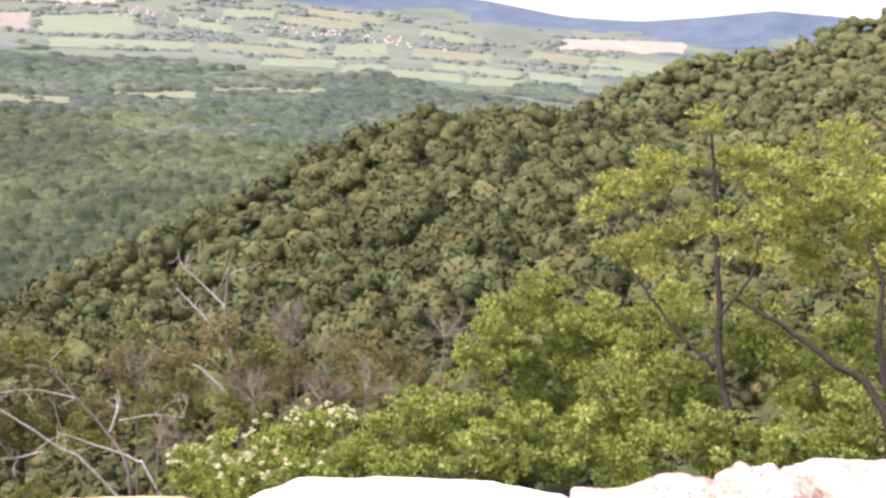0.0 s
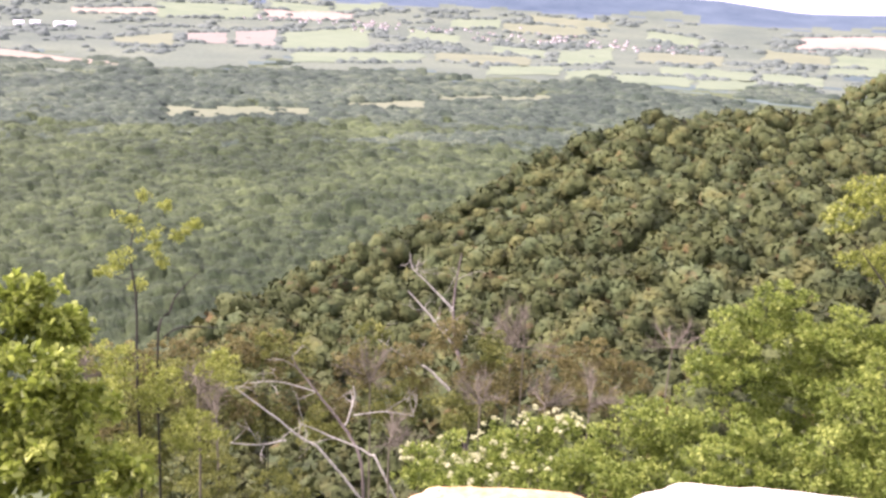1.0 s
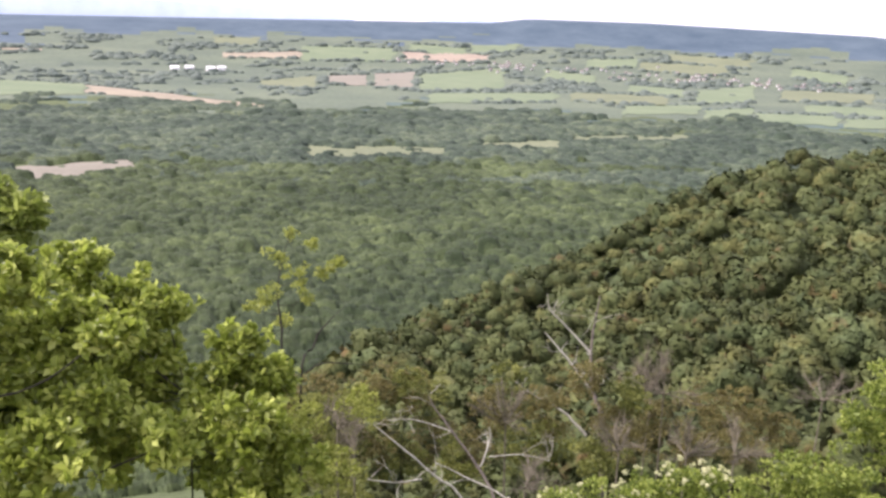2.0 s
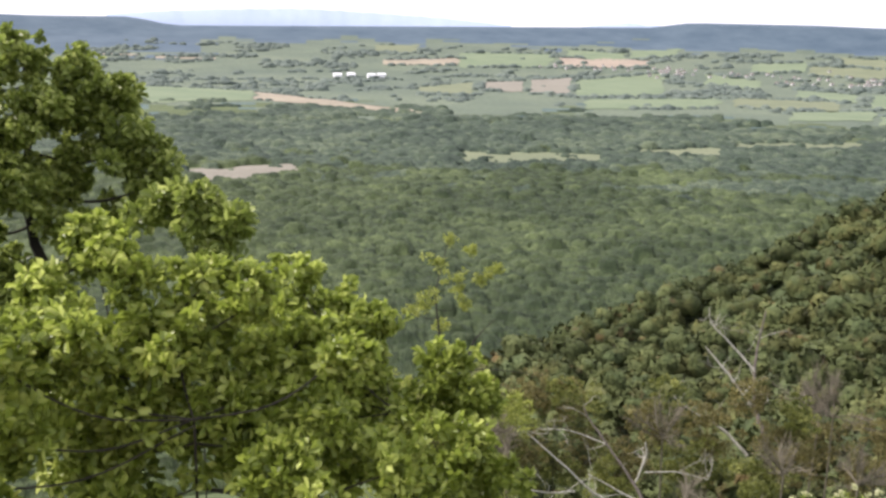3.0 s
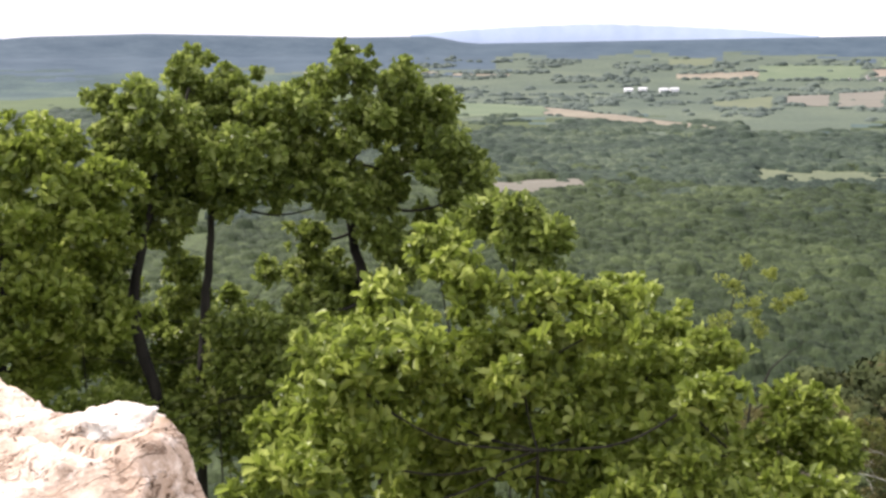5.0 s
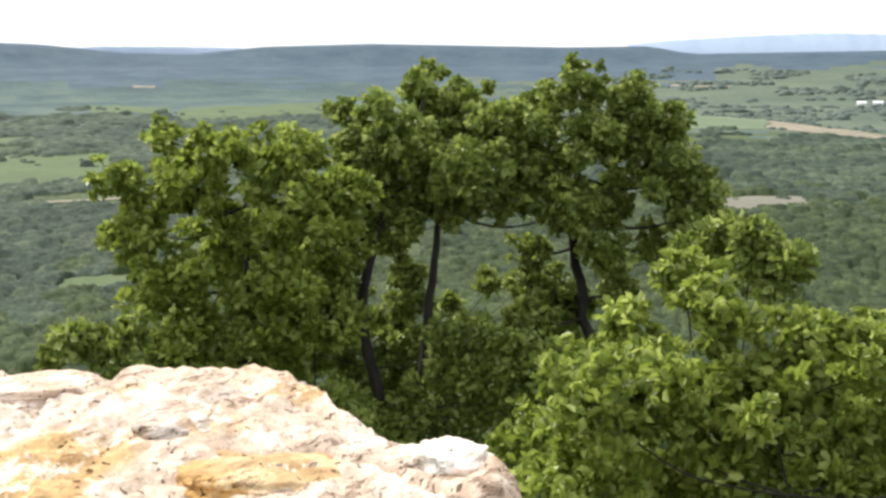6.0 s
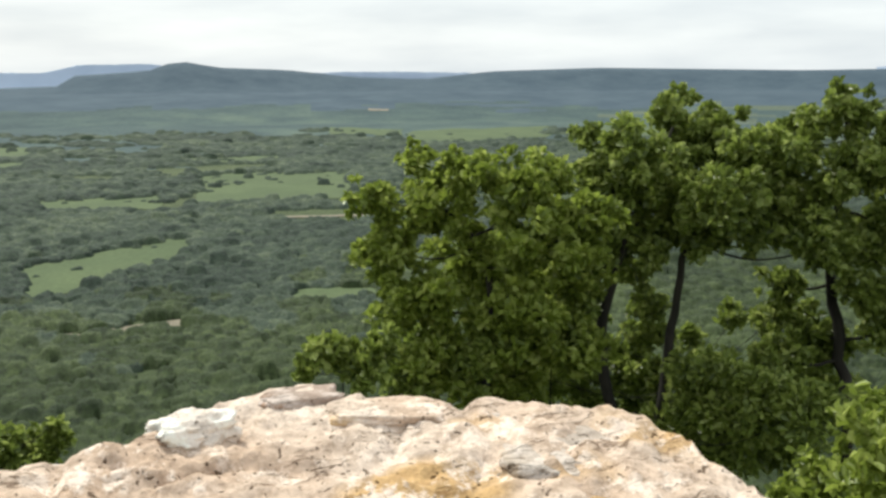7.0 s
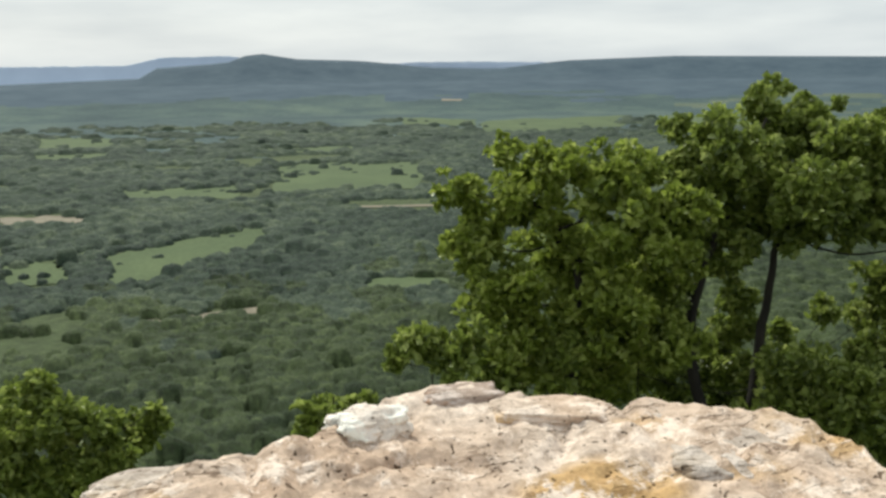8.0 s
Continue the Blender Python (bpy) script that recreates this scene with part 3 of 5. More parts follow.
    Q = grid_quads(cols, len(rows))[:, ::-1]
    hid = (best[Q] < -1.6).all(1)
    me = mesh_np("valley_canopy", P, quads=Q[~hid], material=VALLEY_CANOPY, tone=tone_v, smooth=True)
    me.materials.append(HAZY_CANOPY)
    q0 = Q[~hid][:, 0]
    # the haze-tinted canopy begins nearer on the left
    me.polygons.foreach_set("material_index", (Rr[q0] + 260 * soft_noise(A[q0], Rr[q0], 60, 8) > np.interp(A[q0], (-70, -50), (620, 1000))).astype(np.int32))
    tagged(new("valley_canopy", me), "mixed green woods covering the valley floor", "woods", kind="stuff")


canopy(-106, 13, 270, 2650)

# ---- woods of the hillside: leafy crowns ----
def hillside():
    g = np.random.default_rng(41)
    az, r = scatter(g, -30, 31, 70, 1060, lambda q: 6.6 + 0.0105 * q)
    z = land_z(az, r)
    ok = (z > PLAIN + 12) & ~((r < 95) & (np.abs(az) < 30) & (g.random(len(r)) < 0.5))
    crest_r = np.interp(az, CREST_AZ, CREST_R)
    ok &= (r < crest_r + 30) | ((az > 9) & (r > 620))
    az, r = az[ok], r[ok]
    p = spot(az, r)
    R = (3.7 + 0.0048 * r) * g.uniform(0.6, 1.3, len(r))
    base_tone = np.clip(0.42 + np.interp(az, (-30, -12), (0.32, 0)) + 0.2 * soft_noise(az, r, 45, 12) + g.normal(0, 0.24, len(r)), 0, 1)
    ball = bmesh.new()
    bmesh.ops.create_icosphere(ball, subdivisions=3, radius=1.0)
    d = np.array([v.co for v in ball.verts])
    tri = np.array([[v.index for v in f.verts] for f in ball.faces])
    ball.free()
    shown = d[:, 2] > -0.5
    tri = tri[shown[tri].all(1)]
    n, lobes = len(r), 8
    lift = R * g.uniform(0.75, 1.3, n)
    off = g.normal(size=(n, lobes, 3)) * np.array([0.4, 0.4, 0.24]) * R[:, None, None]
    off[:, 0] *= 0.2
    rho = R[:, None] * g.uniform(0.34, 0.6, (n, lobes))
    rho[:, 0] = 0.6 * R
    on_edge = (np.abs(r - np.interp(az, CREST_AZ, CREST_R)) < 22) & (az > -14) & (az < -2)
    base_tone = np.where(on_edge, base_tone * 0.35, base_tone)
    lobe_tone = g.normal(0, 0.07, (n, lobes))
    along = np.einsum("vk,nlk->nvl", d, off)
    disc = rho[:, None, :] ** 2 - (off ** 2).sum(2)[:, None, :] + along ** 2
    reach = np.where(disc > 0, along + np.sqrt(np.maximum(disc, 0)), 0)
    win = reach.argmax(2)
    far_out = np.maximum(reach.max(2), 0.3 * R[:, None]) * (1 + g.normal(0, 0.035, (n, len(d))))
    rel = d[None] * far_out[..., None]
    nrm = rel - np.take_along_axis(off, win[..., None].repeat(3, 2), 1)
    nrm /= np.linalg.norm(nrm, axis=2)[..., None] + 1e-6
    nrm = nrm * 0.75 + d[None] * 0.25
    mid = p.copy()
    mid[:, 2] += lift
    V1 = (mid[:, None] + rel).reshape(-1, 3)
    T1 = (tri[None] + (np.arange(n) * len(d))[:, None, None]).reshape(-1, 3)
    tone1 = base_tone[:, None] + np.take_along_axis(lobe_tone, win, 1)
    top = np.flatnonzero(d[:, 2] > -0.25)
    per = np.where(r < 260, 420, np.where(r < 560, 240, 70)).astype(int)
    tree = np.repeat(np.arange(n), per)
    v = g.choice(top, len(tree))
    at = mid[tree] + rel[tree, v] * g.uniform(0.95, 1.14, len(tree))[:, None]
    spin = g.normal(size=at.shape) * (0.08 * R[tree] * g.uniform(0.6, 1.4, len(tree)))[:, None]
    side = np.cross(spin, nrm[tree, v] + 0.4 * g.normal(size=at.shape))
    side *= (np.linalg.norm(spin, axis=1) / (np.linalg.norm(side, axis=1) + 1e-6))[:, None]
    V2 = np.stack([at - spin, at + side, at + spin * 1.1], 1).reshape(-1, 3)
    T2 = np.arange(len(V2)).reshape(-1, 3) + len(V1)
    N2 = np.repeat(nrm[tree, v], 3, 0)
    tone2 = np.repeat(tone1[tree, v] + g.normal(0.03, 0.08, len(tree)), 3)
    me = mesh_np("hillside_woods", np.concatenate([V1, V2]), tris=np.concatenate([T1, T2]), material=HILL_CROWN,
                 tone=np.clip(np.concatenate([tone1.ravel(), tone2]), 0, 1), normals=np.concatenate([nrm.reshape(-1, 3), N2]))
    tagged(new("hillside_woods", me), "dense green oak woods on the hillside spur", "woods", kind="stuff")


hillside()


# ---- single trees and shrubs ----
def curve_points(pts, steps=5):
    """Catmull-Rom through (x, y, z, radius) points."""
    p = np.array(pts, float)
    if len(p) < 3:
        return p
    e = np.vstack([2 * p[0] - p[1], p, 2 * p[-1] - p[-2]])
    res = []
    for i in range(1, len(e) - 2):
        for t in np.linspace(0, 1, steps, endpoint=False):
            a, b, c, d = e[i - 1], e[i], e[i + 1], e[i + 2]
            res.append(0.5 * (2 * b + (c - a) * t + (2 * a - 5 * b + 4 * c - d) * t * t + (3 * b - a - 3 * c + d) * t ** 3))
    res.append(p[-1])
    res = np.array(res)
    res[:, 3] = np.maximum(res[:, 3], 0.004)
    return res


def tube(name, pts, base, material, sides=8, seed=0):
    p = curve_points(pts)
    g = np.random.default_rng(seed)
    V = []
    for i, (x, y, z, rad) in enumerate(p):
        d = p[min(i + 1, len(p) - 1), :3] - p[max(i - 1, 0), :3]
        d = d / (np.linalg.norm(d) + 1e-9)
        u = np.cross(d, (0.31, 0.77, 0.55))
        u /= np.linalg.norm(u)
        w = np.cross(d, u)
        wob = g.normal(size=3) * rad * 0.22
        for k in range(sides):
            a = 6.283 * k / sides
            q = rad * (1 + 0.12 * math.sin(a * 3 + i))
            V.append(np.array((x, y, z)) + wob + u * math.cos(a) * q + w * math.sin(a) * q - base)
    Q = []
    for i in range(len(p) - 1):
        for k in range(sides):
            a, b = i * sides + k, i * sides + (k + 1) % sides
            Q.append((a, b, b + sides, a + sides))
    return mesh_np(name, V, quads=Q, material=material, smooth=True)


def crown_mesh(name, blobs, base, material, leaf, cover, seed, subs=12, six=True, spread=0.42):
    g = np.random.default_rng(seed)
    cen, rad, ton = [], [], []
    for x, y, z, br in blobs:
        n = int(cover * 12.57 * br * br / (leaf * leaf * 0.45))
        lean = g.normal(size=3) * 0.12
        d = g.normal(size=(subs, 3))
        d /= np.linalg.norm(d, axis=1)[:, None]
        sc = np.array((x, y, z)) + (d + lean) * br * g.uniform(0.3, 1.08, subs)[:, None] * np.array((1, 1, 0.85))
        st = np.clip(g.normal(0.45, 0.2, subs), 0, 1)
        pick = g.integers(0, subs, n)
        cen.append(sc[pick])
        rad.append(br * spread * g.uniform(0.55, 1.25, subs)[pick])
        ton.append(st[pick])
    cen, rad, ton = np.concatenate(cen), np.concatenate(rad), np.concatenate(ton)
    V, Q, k = leaf_sprays(g, cen, rad, leaf, 0.8 if six else 0.6, six)
    if not six:
        V, k = V.reshape(-1, 4, 3)[:, (0, 3, 2)].reshape(-1, 3), 3
        return mesh_np(name, V - base, tris=np.arange(len(V)).reshape(-1, 3), material=material, tone=np.repeat(ton, k))
    return mesh_np(name, V - base, quads=Q, material=material, tone=np.repeat(ton, k))


def rooted(pts):
    """The trunk's points with a flared foot let into the ground."""
    x, y, z, q = pts[0]
    gz = ground_under(x, y)
    foot = [(x, y, gz - 0.3, q * 1.5)]
    if z - gz > 1.0:
        foot.append((x, y, gz + 0.35 * (z - gz), q * 1.1))
    return foot + list(pts)


def tree(name, label, category, trunks, blobs, leaf_mat, leaf, cover, seed, bark=None, six=True, group="", subs=12, spread=0.42):
    bark = bark or BARK
    trunks = [rooted(t) if i == 0 or t[0][2] < trunks[0][1][2] else list(t) for i, t in enumerate(trunks)]
    base = np.array(trunks[0][0][:3])
    root = new(name)
    root.location = base
    tagged(root, label, category, group)
    for i, t in enumerate(trunks):
        part("trunk", tube("trunk", t, base, bark, seed=seed + i), root)
    spine = np.vstack([curve_points(t) for t in trunks])
    for i, (x, y, z, br) in enumerate(blobs):
        c = np.array((x, y, z))
        below = spine[:, 2] < z + 0.2 * br
        near = np.linalg.norm(spine[:, :3] - c, axis=1) + np.where(below, 0, 50)
        s = spine[int(np.argmin(near))]
        if np.linalg.norm(s[:3] - c) > br * 0.5:
            midp = (s[:3] + c) / 2 + np.array((0, 0, -0.12 * np.linalg.norm(s[:3] - c)))
            q = min(s[3] * 0.5, br * 0.08)
            part("limb", tube("limb", [(*s[:3], q), (*midp, q * 0.75), (*c, q * 0.35)], base, bark, 6, seed + 50 + i), root)
    part("crown", crown_mesh("crown", blobs, base, leaf_mat, leaf, cover, seed, subs, six, spread), root)
    return root


def shrub(name, label, blobs, leaf_mat, leaf, cover, seed, six=True, subs=12, group="", spread=0.42):
    b = np.array(blobs)
    x, y = b[:, 0].mean(), b[:, 1].mean()
    low = b[np.argmin(b[:, 2])]
    gz = ground_under(x, y)
    top = low[2]
    stem = [(x, y, gz + 0.5 * (top - gz), 0.012 * max(b[:, 3].mean() * 2, 0.6)), (x, y, top, 0.01 * max(b[:, 3].mean() * 2, 0.6)), (x, y, b[:, 2].mean(), 0.005 * max(b[:, 3].mean() * 2, 0.6))]
    return tree(name, label, "shrub", [stem], blobs, leaf_mat, leaf, cover, seed, six=six, subs=subs, group=group, spread=spread)


def fallen(pts):
    """A branch carried on down its own line to the ground."""
    a, b = np.array(pts[0]), np.array(pts[1])
    d = (a - b)[:3]
    d[2] -= 0.35 * np.linalg.norm(d)
    d /= np.linalg.norm(d)
    s = 0.0
    while s < 60 and a[2] + d[2] * s > ground_under(a[0] + d[0] * s, a[1] + d[1] * s) - 0.2:
        s += 0.5
    return [(*(a[:3] + d * s), a[3] * 1.3)] + list(pts)


def dead_tree(label, trunk, limbs, seed, twigs=5, rad=1.0, down=False):
    t = fallen(trunk) if down else rooted(trunk)
    base = np.array(t[0][:3])
    root = new("dead_tree")
    root.location = base
    tagged(root, label, "dead tree", "bleached dead trees")
    part("trunk", tube("trunk", t, base, DEAD_WOOD if down else WEATHERED, seed=seed), root)
    g = np.random.default_rng(seed)
    for i, lm in enumerate([trunk] + list(limbs)):
        if i:
            part("limb", tube("limb", lm, base, DEAD_WOOD, 6, seed + i), root)
        c = curve_points(lm)
        for k in range(twigs):
            s = c[g.integers(len(c) // 3, len(c))]
            d = g.normal(size=3) + np.array((0, 0, 0.7))
            d /= np.linalg.norm(d)
            ln = rad * g.uniform(0.8, 2.6)
            e = s[:3] + d * ln
            m = s[:3] + d * ln * 0.5 + g.normal(size=3) * ln * 0.1
            part("twig", tube("twig", [(*s[:3], min(s[3] * 0.35, 0.035)), (*m, 0.02), (*e, 0.008)], base, DEAD_WOOD, 5, seed + 9 * k), root)
            for j in range(2):
                f = m if j else s[:3] + (e - s[:3]) * 0.75
                d2 = d + g.normal(size=3) * 0.6
                e2 = f + d2 / np.linalg.norm(d2) * ln * g.uniform(0.3, 0.6)
                part("twig", tube("twig", [(*f, 0.015), (*((f + e2) / 2 + g.normal(size=3) * 0.05), 0.011), (*e2, 0.006)], base, DEAD_WOOD, 4, seed + 9 * k + j), root)
    return root


def bare_thicket(label, x, y, z, size, seed):
    """A leafless bush: forked stems from one foot, each ending in a fan of fine twigs."""
    g = np.random.default_rng(seed)
    foot = np.array((x, y, ground_under(x, y) - 0.2))
    root = tagged(new("bare_thicket"), label, "shrub", "leafless thickets on the slope")
    root.location = foot
    crown = np.array((x, y, z - 0.6 * size))
    part("stem", tube("stem", [(*foot, 0.09), (*((foot + crown) / 2 + g.normal(size=3) * 0.2), 0.08), (*crown, 0.06)], foot, TWIG, 6, seed), root)
    for i in range(9):
        d = g.normal(size=3) * np.array((1, 1, 0.45)) + np.array((0, 0, 0.75))
        d /= np.linalg.norm(d)
        tip = crown + d * size * g.uniform(0.7, 1.25)
        bend = (crown + tip) / 2 + g.normal(size=3) * 0.12 * size
        limb = part("limb", tube("limb", [(*crown, 0.05), (*bend, 0.035), (*tip, 0.012)], foot, TWIG, 5, seed + i), root)
        V, Q = [], []
        for k in range(30):
            u = g.uniform(0.25, 1.0)
            a = crown * (1 - u) ** 2 + bend * 2 * u * (1 - u) + tip * u * u
            e = d + g.normal(size=3) * 0.65 + np.array((0, 0, 0.2))
            b = a + e / np.linalg.norm(e) * size * g.uniform(0.15, 0.5)
            w = np.cross(e, g.normal(size=3))
            w *= 0.019 / np.linalg.norm(w)
            o = np.cross(w, e)
            o *= 0.019 / np.linalg.norm(o)
            at = len(V)
            V += [a + w, a - w * 0.5 + o, a - w * 0.5 - o, b + w * 0.4, b - w * 0.2 + o * 0.4, b - w * 0.2 - o * 0.4]
            Q += [(at, at + 1, at + 4, at + 3), (at + 1, at + 2, at + 5, at + 4), (at + 2, at, at + 3, at + 5)]
        part("twig_spray", mesh_np("twig_spray", np.array(V) - foot, quads=Q, material=TWIG), limb, "spray of fine bare twigs")
    return root


OAK_A = [(-9.53, 6.32, -0.38, 0.33), (-10.25, 6.34, -0.63, 0.29), (-9.60, 6.98, -0.88, 0.59), (-9.69, 6.21, -0.97, 0.60), (-9.10, 7.11, -1.33, 0.54), (-8.80, 7.28, -1.66, 0.32), (-10.22, 6.08, -0.89, 0.40), (-9.69, 6.78, -1.62, 0.51), (-9.22, 6.62, -0.49, 0.28), (-9.11, 6.37, -1.98, 0.28), (-9.28, 7.16, -2.03, 0.28), (-9.86, 5.96, -2.07, 0.25), (-9.84, 6.26, -2.54, 0.31), (-9.47, 5.61, -2.67, 0.28), (-9.21, 6.63, -2.42, 0.26)]
OAK_A_TRUNK = [(-9.05, 6.17, -3.89, 0.058), (-9.42, 6.32, -2.77, 0.058), (-9.69, 6.33, -1.89, 0.048), (-9.74, 6.48, -0.93, 0.028), (-9.79, 6.49, -0.22, 0.010)]
OAK_B = [(-10.48, 5.02, -0.51, 0.42), (-10.25, 5.37, -0.65, 0.42), (-9.88, 4.29, -0.73, 0.41), (-9.45, 4.99, -1.10, 0.45), (-10.38, 4.83, -1.25, 0.52), (-10.60, 4.29, -0.89, 0.31), (-10.66, 4.08, -0.57, 0.17), (-9.54, 5.31, -0.75, 0.33), (-9.97, 4.99, -1.57, 0.27), (-10.28, 4.43, -1.62, 0.34), (-10.03, 3.74, -2.08, 0.27), (-10.31, 3.88, -1.69, 0.26)]
OAK_B_TRUNK = [(-9.62, 3.99, -3.86, 0.056), (-10.07, 4.02, -2.76, 0.056), (-10.21, 4.17, -1.99, 0.045), (-10.20, 4.46, -1.32, 0.034), (-10.13, 4.75, -0.48, 0.011)]
OAK_B2_TRUNK = [(-9.62, 4.37, -3.94, 0.048), (-9.95, 4.67, -2.77, 0.048), (-10.06, 4.83, -2.10, 0.038), (-10.10, 4.93, -1.60, 0.029), (-10.12, 5.05, -1.00, 0.009)]
OAK_C = [(-10.04, 2.13, -0.71, 0.17), (-10.41, 1.84, -1.08, 0.23), (-10.03, 2.61, -0.81, 0.25), (-10.28, 2.47, -1.26, 0.47), (-10.39, 1.97, -1.57, 0.34), (-9.57, 2.91, -0.98, 0.41), (-9.36, 3.09, -1.41, 0.43), (-10.32, 2.83, -1.86, 0.54), (-9.88, 2.06, -1.94, 0.45), (-9.52, 2.89, -2.18, 0.44), (-10.36, 3.59, -0.92, 0.26), (-9.91, 2.24, -2.49, 0.43), (-10.01, 2.95, -2.79, 0.41), (-9.53, 3.38, -2.41, 0.37), (-9.80, 3.55, -1.85, 0.34), (-9.40, 3.46, -1.20, 0.26)]
OAK_C_TRUNK = [(-9.47, 2.56, -3.47, 0.059), (-9.78, 2.65, -2.62, 0.047), (-9.93, 2.79, -1.94, 0.035), (-10.08, 2.66, -1.43, 0.023), (-10.27, 2.23, -1.01, 0.012)]
SHRUB_L = [(-9.44, 1.17, -2.21, 0.24), (-9.27, 1.36, -2.36, 0.21), (-9.53, 1.03, -2.37, 0.14), (-9.32, 1.58, -2.18, 0.16)]
UNDER = [(-9.17, 4.62, -2.90, 0.37), (-9.49, 4.56, -3.57, 0.39), (-8.93, 4.99, -3.36, 0.37), (-9.71, 4.11, -3.56, 0.32), (-8.89, 3.18, -2.97, 0.33), (-9.20, 4.78, -3.88, 0.39), (-9.66, 3.30, -3.48, 0.37), (-8.74, 4.85, -2.87, 0.30), (-8.27, 5.01, -2.71, 0.29), (-9.24, 3.67, -3.64, 0.36)]
BUSH = [(-4.54, 2.74, -0.90, 0.15), (-4.67, 2.56, -1.11, 0.17), (-4.26, 2.68, -0.96, 0.19), (-4.49, 2.15, -1.12, 0.12), (-4.17, 2.21, -1.14, 0.21), (-4.23, 2.75, -1.26, 0.25), (-3.99, 2.88, -0.99, 0.15), (-4.07, 2.95, -1.32, 0.24), (-3.79, 2.89, -1.09, 0.16), (-4.75, 2.19, -1.49, 0.16), (-4.55, 1.89, -1.42, 0.08), (-4.54, 2.40, -1.61, 0.23), (-4.22, 2.67, -1.57, 0.22), (-3.84, 2.73, -1.46, 0.21), (-3.74, 2.94, -1.38, 0.20)]
OAK_D = [(-6.58, 5.58, -1.33, 0.25), (-6.47, 5.47, -1.57, 0.30), (-6.91, 5.52, -1.49, 0.23), (-6.30, 5.56, -1.51, 0.12), (-6.80, 5.57, -1.30, 0.15)]
LOWL = [(-10.13, -1.96, -2.55, 0.17), (-10.76, -2.29, -3.00, 0.32), (-9.95, -1.74, -2.85, 0.31), (-10.60, -1.22, -3.10, 0.28), (-9.89, -1.43, -3.01, 0.28), (-9.93, -1.98, -3.16, 0.35), (-10.67, -1.71, -3.62, 0.38), (-9.92, -2.45, -2.76, 0.35), (-10.58, -1.06, -3.00, 0.12), (-10.01, -2.60, -3.22, 0.42)]
LOWL2 = [(-8.81, 0.19, -2.55, 0.14), (-9.23, 0.38, -2.65, 0.13), (-8.69, 0.41, -2.64, 0.17), (-9.07, 0.64, -2.55, 0.13)]
RT = [(14.41, 45.41, -4.52, 1.02), (12.60, 45.29, -6.88, 1.58), (10.42, 44.73, -7.95, 1.40), (16.67, 46.09, -6.22, 1.97), (17.31, 42.32, -5.91, 1.84), (19.90, 43.44, -4.67, 1.44), (20.04, 44.67, -7.47, 2.31), (20.81, 41.01, -6.12, 1.85), (11.87, 45.39, -11.10, 2.09), (14.81, 45.15, -9.47, 1.13), (16.27, 42.40, -8.68, 1.85), (9.37, 45.71, -9.10, 0.95), (19.31, 43.64, -10.10, 2.11), (21.32, 41.81, -9.15, 2.23), (23.32, 42.29, -7.47, 2.28)]
RT_TRUNK = [(16.67, 40.22, -20.21, 0.213), (15.93, 42.36, -16.00, 0.179), (15.49, 43.98, -11.39, 0.134), (14.98, 44.99, -7.44, 0.101), (14.49, 45.51, -4.80, 0.045)]
RT2_TRUNK = [(21.69, 36.67, -17.34, 0.187), (21.07, 38.18, -14.63, 0.178), (19.59, 39.25, -13.86, 0.140), (17.79, 40.43, -12.84, 0.112), (15.65, 41.55, -12.04, 0.065)]
RT3_TRUNK = [(15.21, 41.29, -15.34, 0.100), (13.56, 42.38, -14.19, 0.080), (11.89, 43.40, -12.40, 0.060), (10.29, 44.32, -10.53, 0.025)]
RT4_TRUNK = [(20.80, 36.49, -13.92, 0.150), (20.43, 37.27, -11.98, 0.120), (20.38, 37.86, -9.67, 0.090), (19.68, 38.80, -8.00, 0.040)]
RT5_TRUNK = [(15.06, 41.34, -12.85, 0.080), (16.27, 41.42, -10.58, 0.065), (16.54, 41.85, -9.06, 0.050), (18.71, 41.48, -8.76, 0.020)]
RB = [(8.36, 51.63, -15.44, 1.63), (6.47, 50.27, -17.01, 2.14), (9.80, 50.80, -17.41, 2.91), (5.22, 48.03, -18.61, 2.07), (9.69, 51.42, -20.97, 3.38), (13.35, 51.81, -17.99, 3.20), (15.62, 50.64, -15.32, 2.20), (12.37, 45.88, -19.67, 3.08), (15.85, 48.38, -18.48, 3.07), (19.12, 46.58, -15.54, 2.81), (21.52, 44.23, -17.20, 2.95), (26.20, 48.64, -15.67, 2.87)]
RB2 = [(6.04, 41.86, -19.88, 2.18), (9.12, 41.71, -20.44, 2.37), (12.77, 43.08, -20.51, 2.47), (15.04, 40.23, -18.60, 2.18), (18.38, 39.32, -18.15, 2.51), (21.58, 38.83, -16.79, 2.37), (4.91, 39.89, -20.74, 1.81), (11.46, 40.49, -21.09, 1.88), (16.58, 39.88, -20.32, 1.91), (21.04, 39.47, -19.15, 1.94)]
RB3 = [(1.14, 45.41, -20.59, 1.50), (2.65, 45.43, -22.56, 2.03), (-0.56, 45.28, -23.08, 1.86), (3.34, 43.93, -19.57, 1.45), (0.78, 42.03, -22.23, 1.58), (-2.62, 43.60, -23.03, 1.64)]
FL = [(-2.93, 38.71, -18.84, 1.29), (-4.84, 39.51, -20.23, 1.49), (-6.72, 38.82, -21.02, 1.49), (-8.49, 38.94, -21.38, 1.27), (-1.84, 38.73, -18.35, 0.71), (-3.46, 37.73, -20.44, 1.43), (-5.75, 36.88, -20.85, 1.42)]
DRY = [(-7.63, 72.04, -29.27, 2.08), (-4.42, 78.19, -30.37, 2.52), (-1.47, 77.91, -30.00, 2.50), (-5.71, 78.92, -34.53, 2.88), (-1.62, 73.34, -31.27, 2.66), (-9.35, 72.28, -31.99, 2.12), (1.66, 78.02, -31.89, 2.25)]
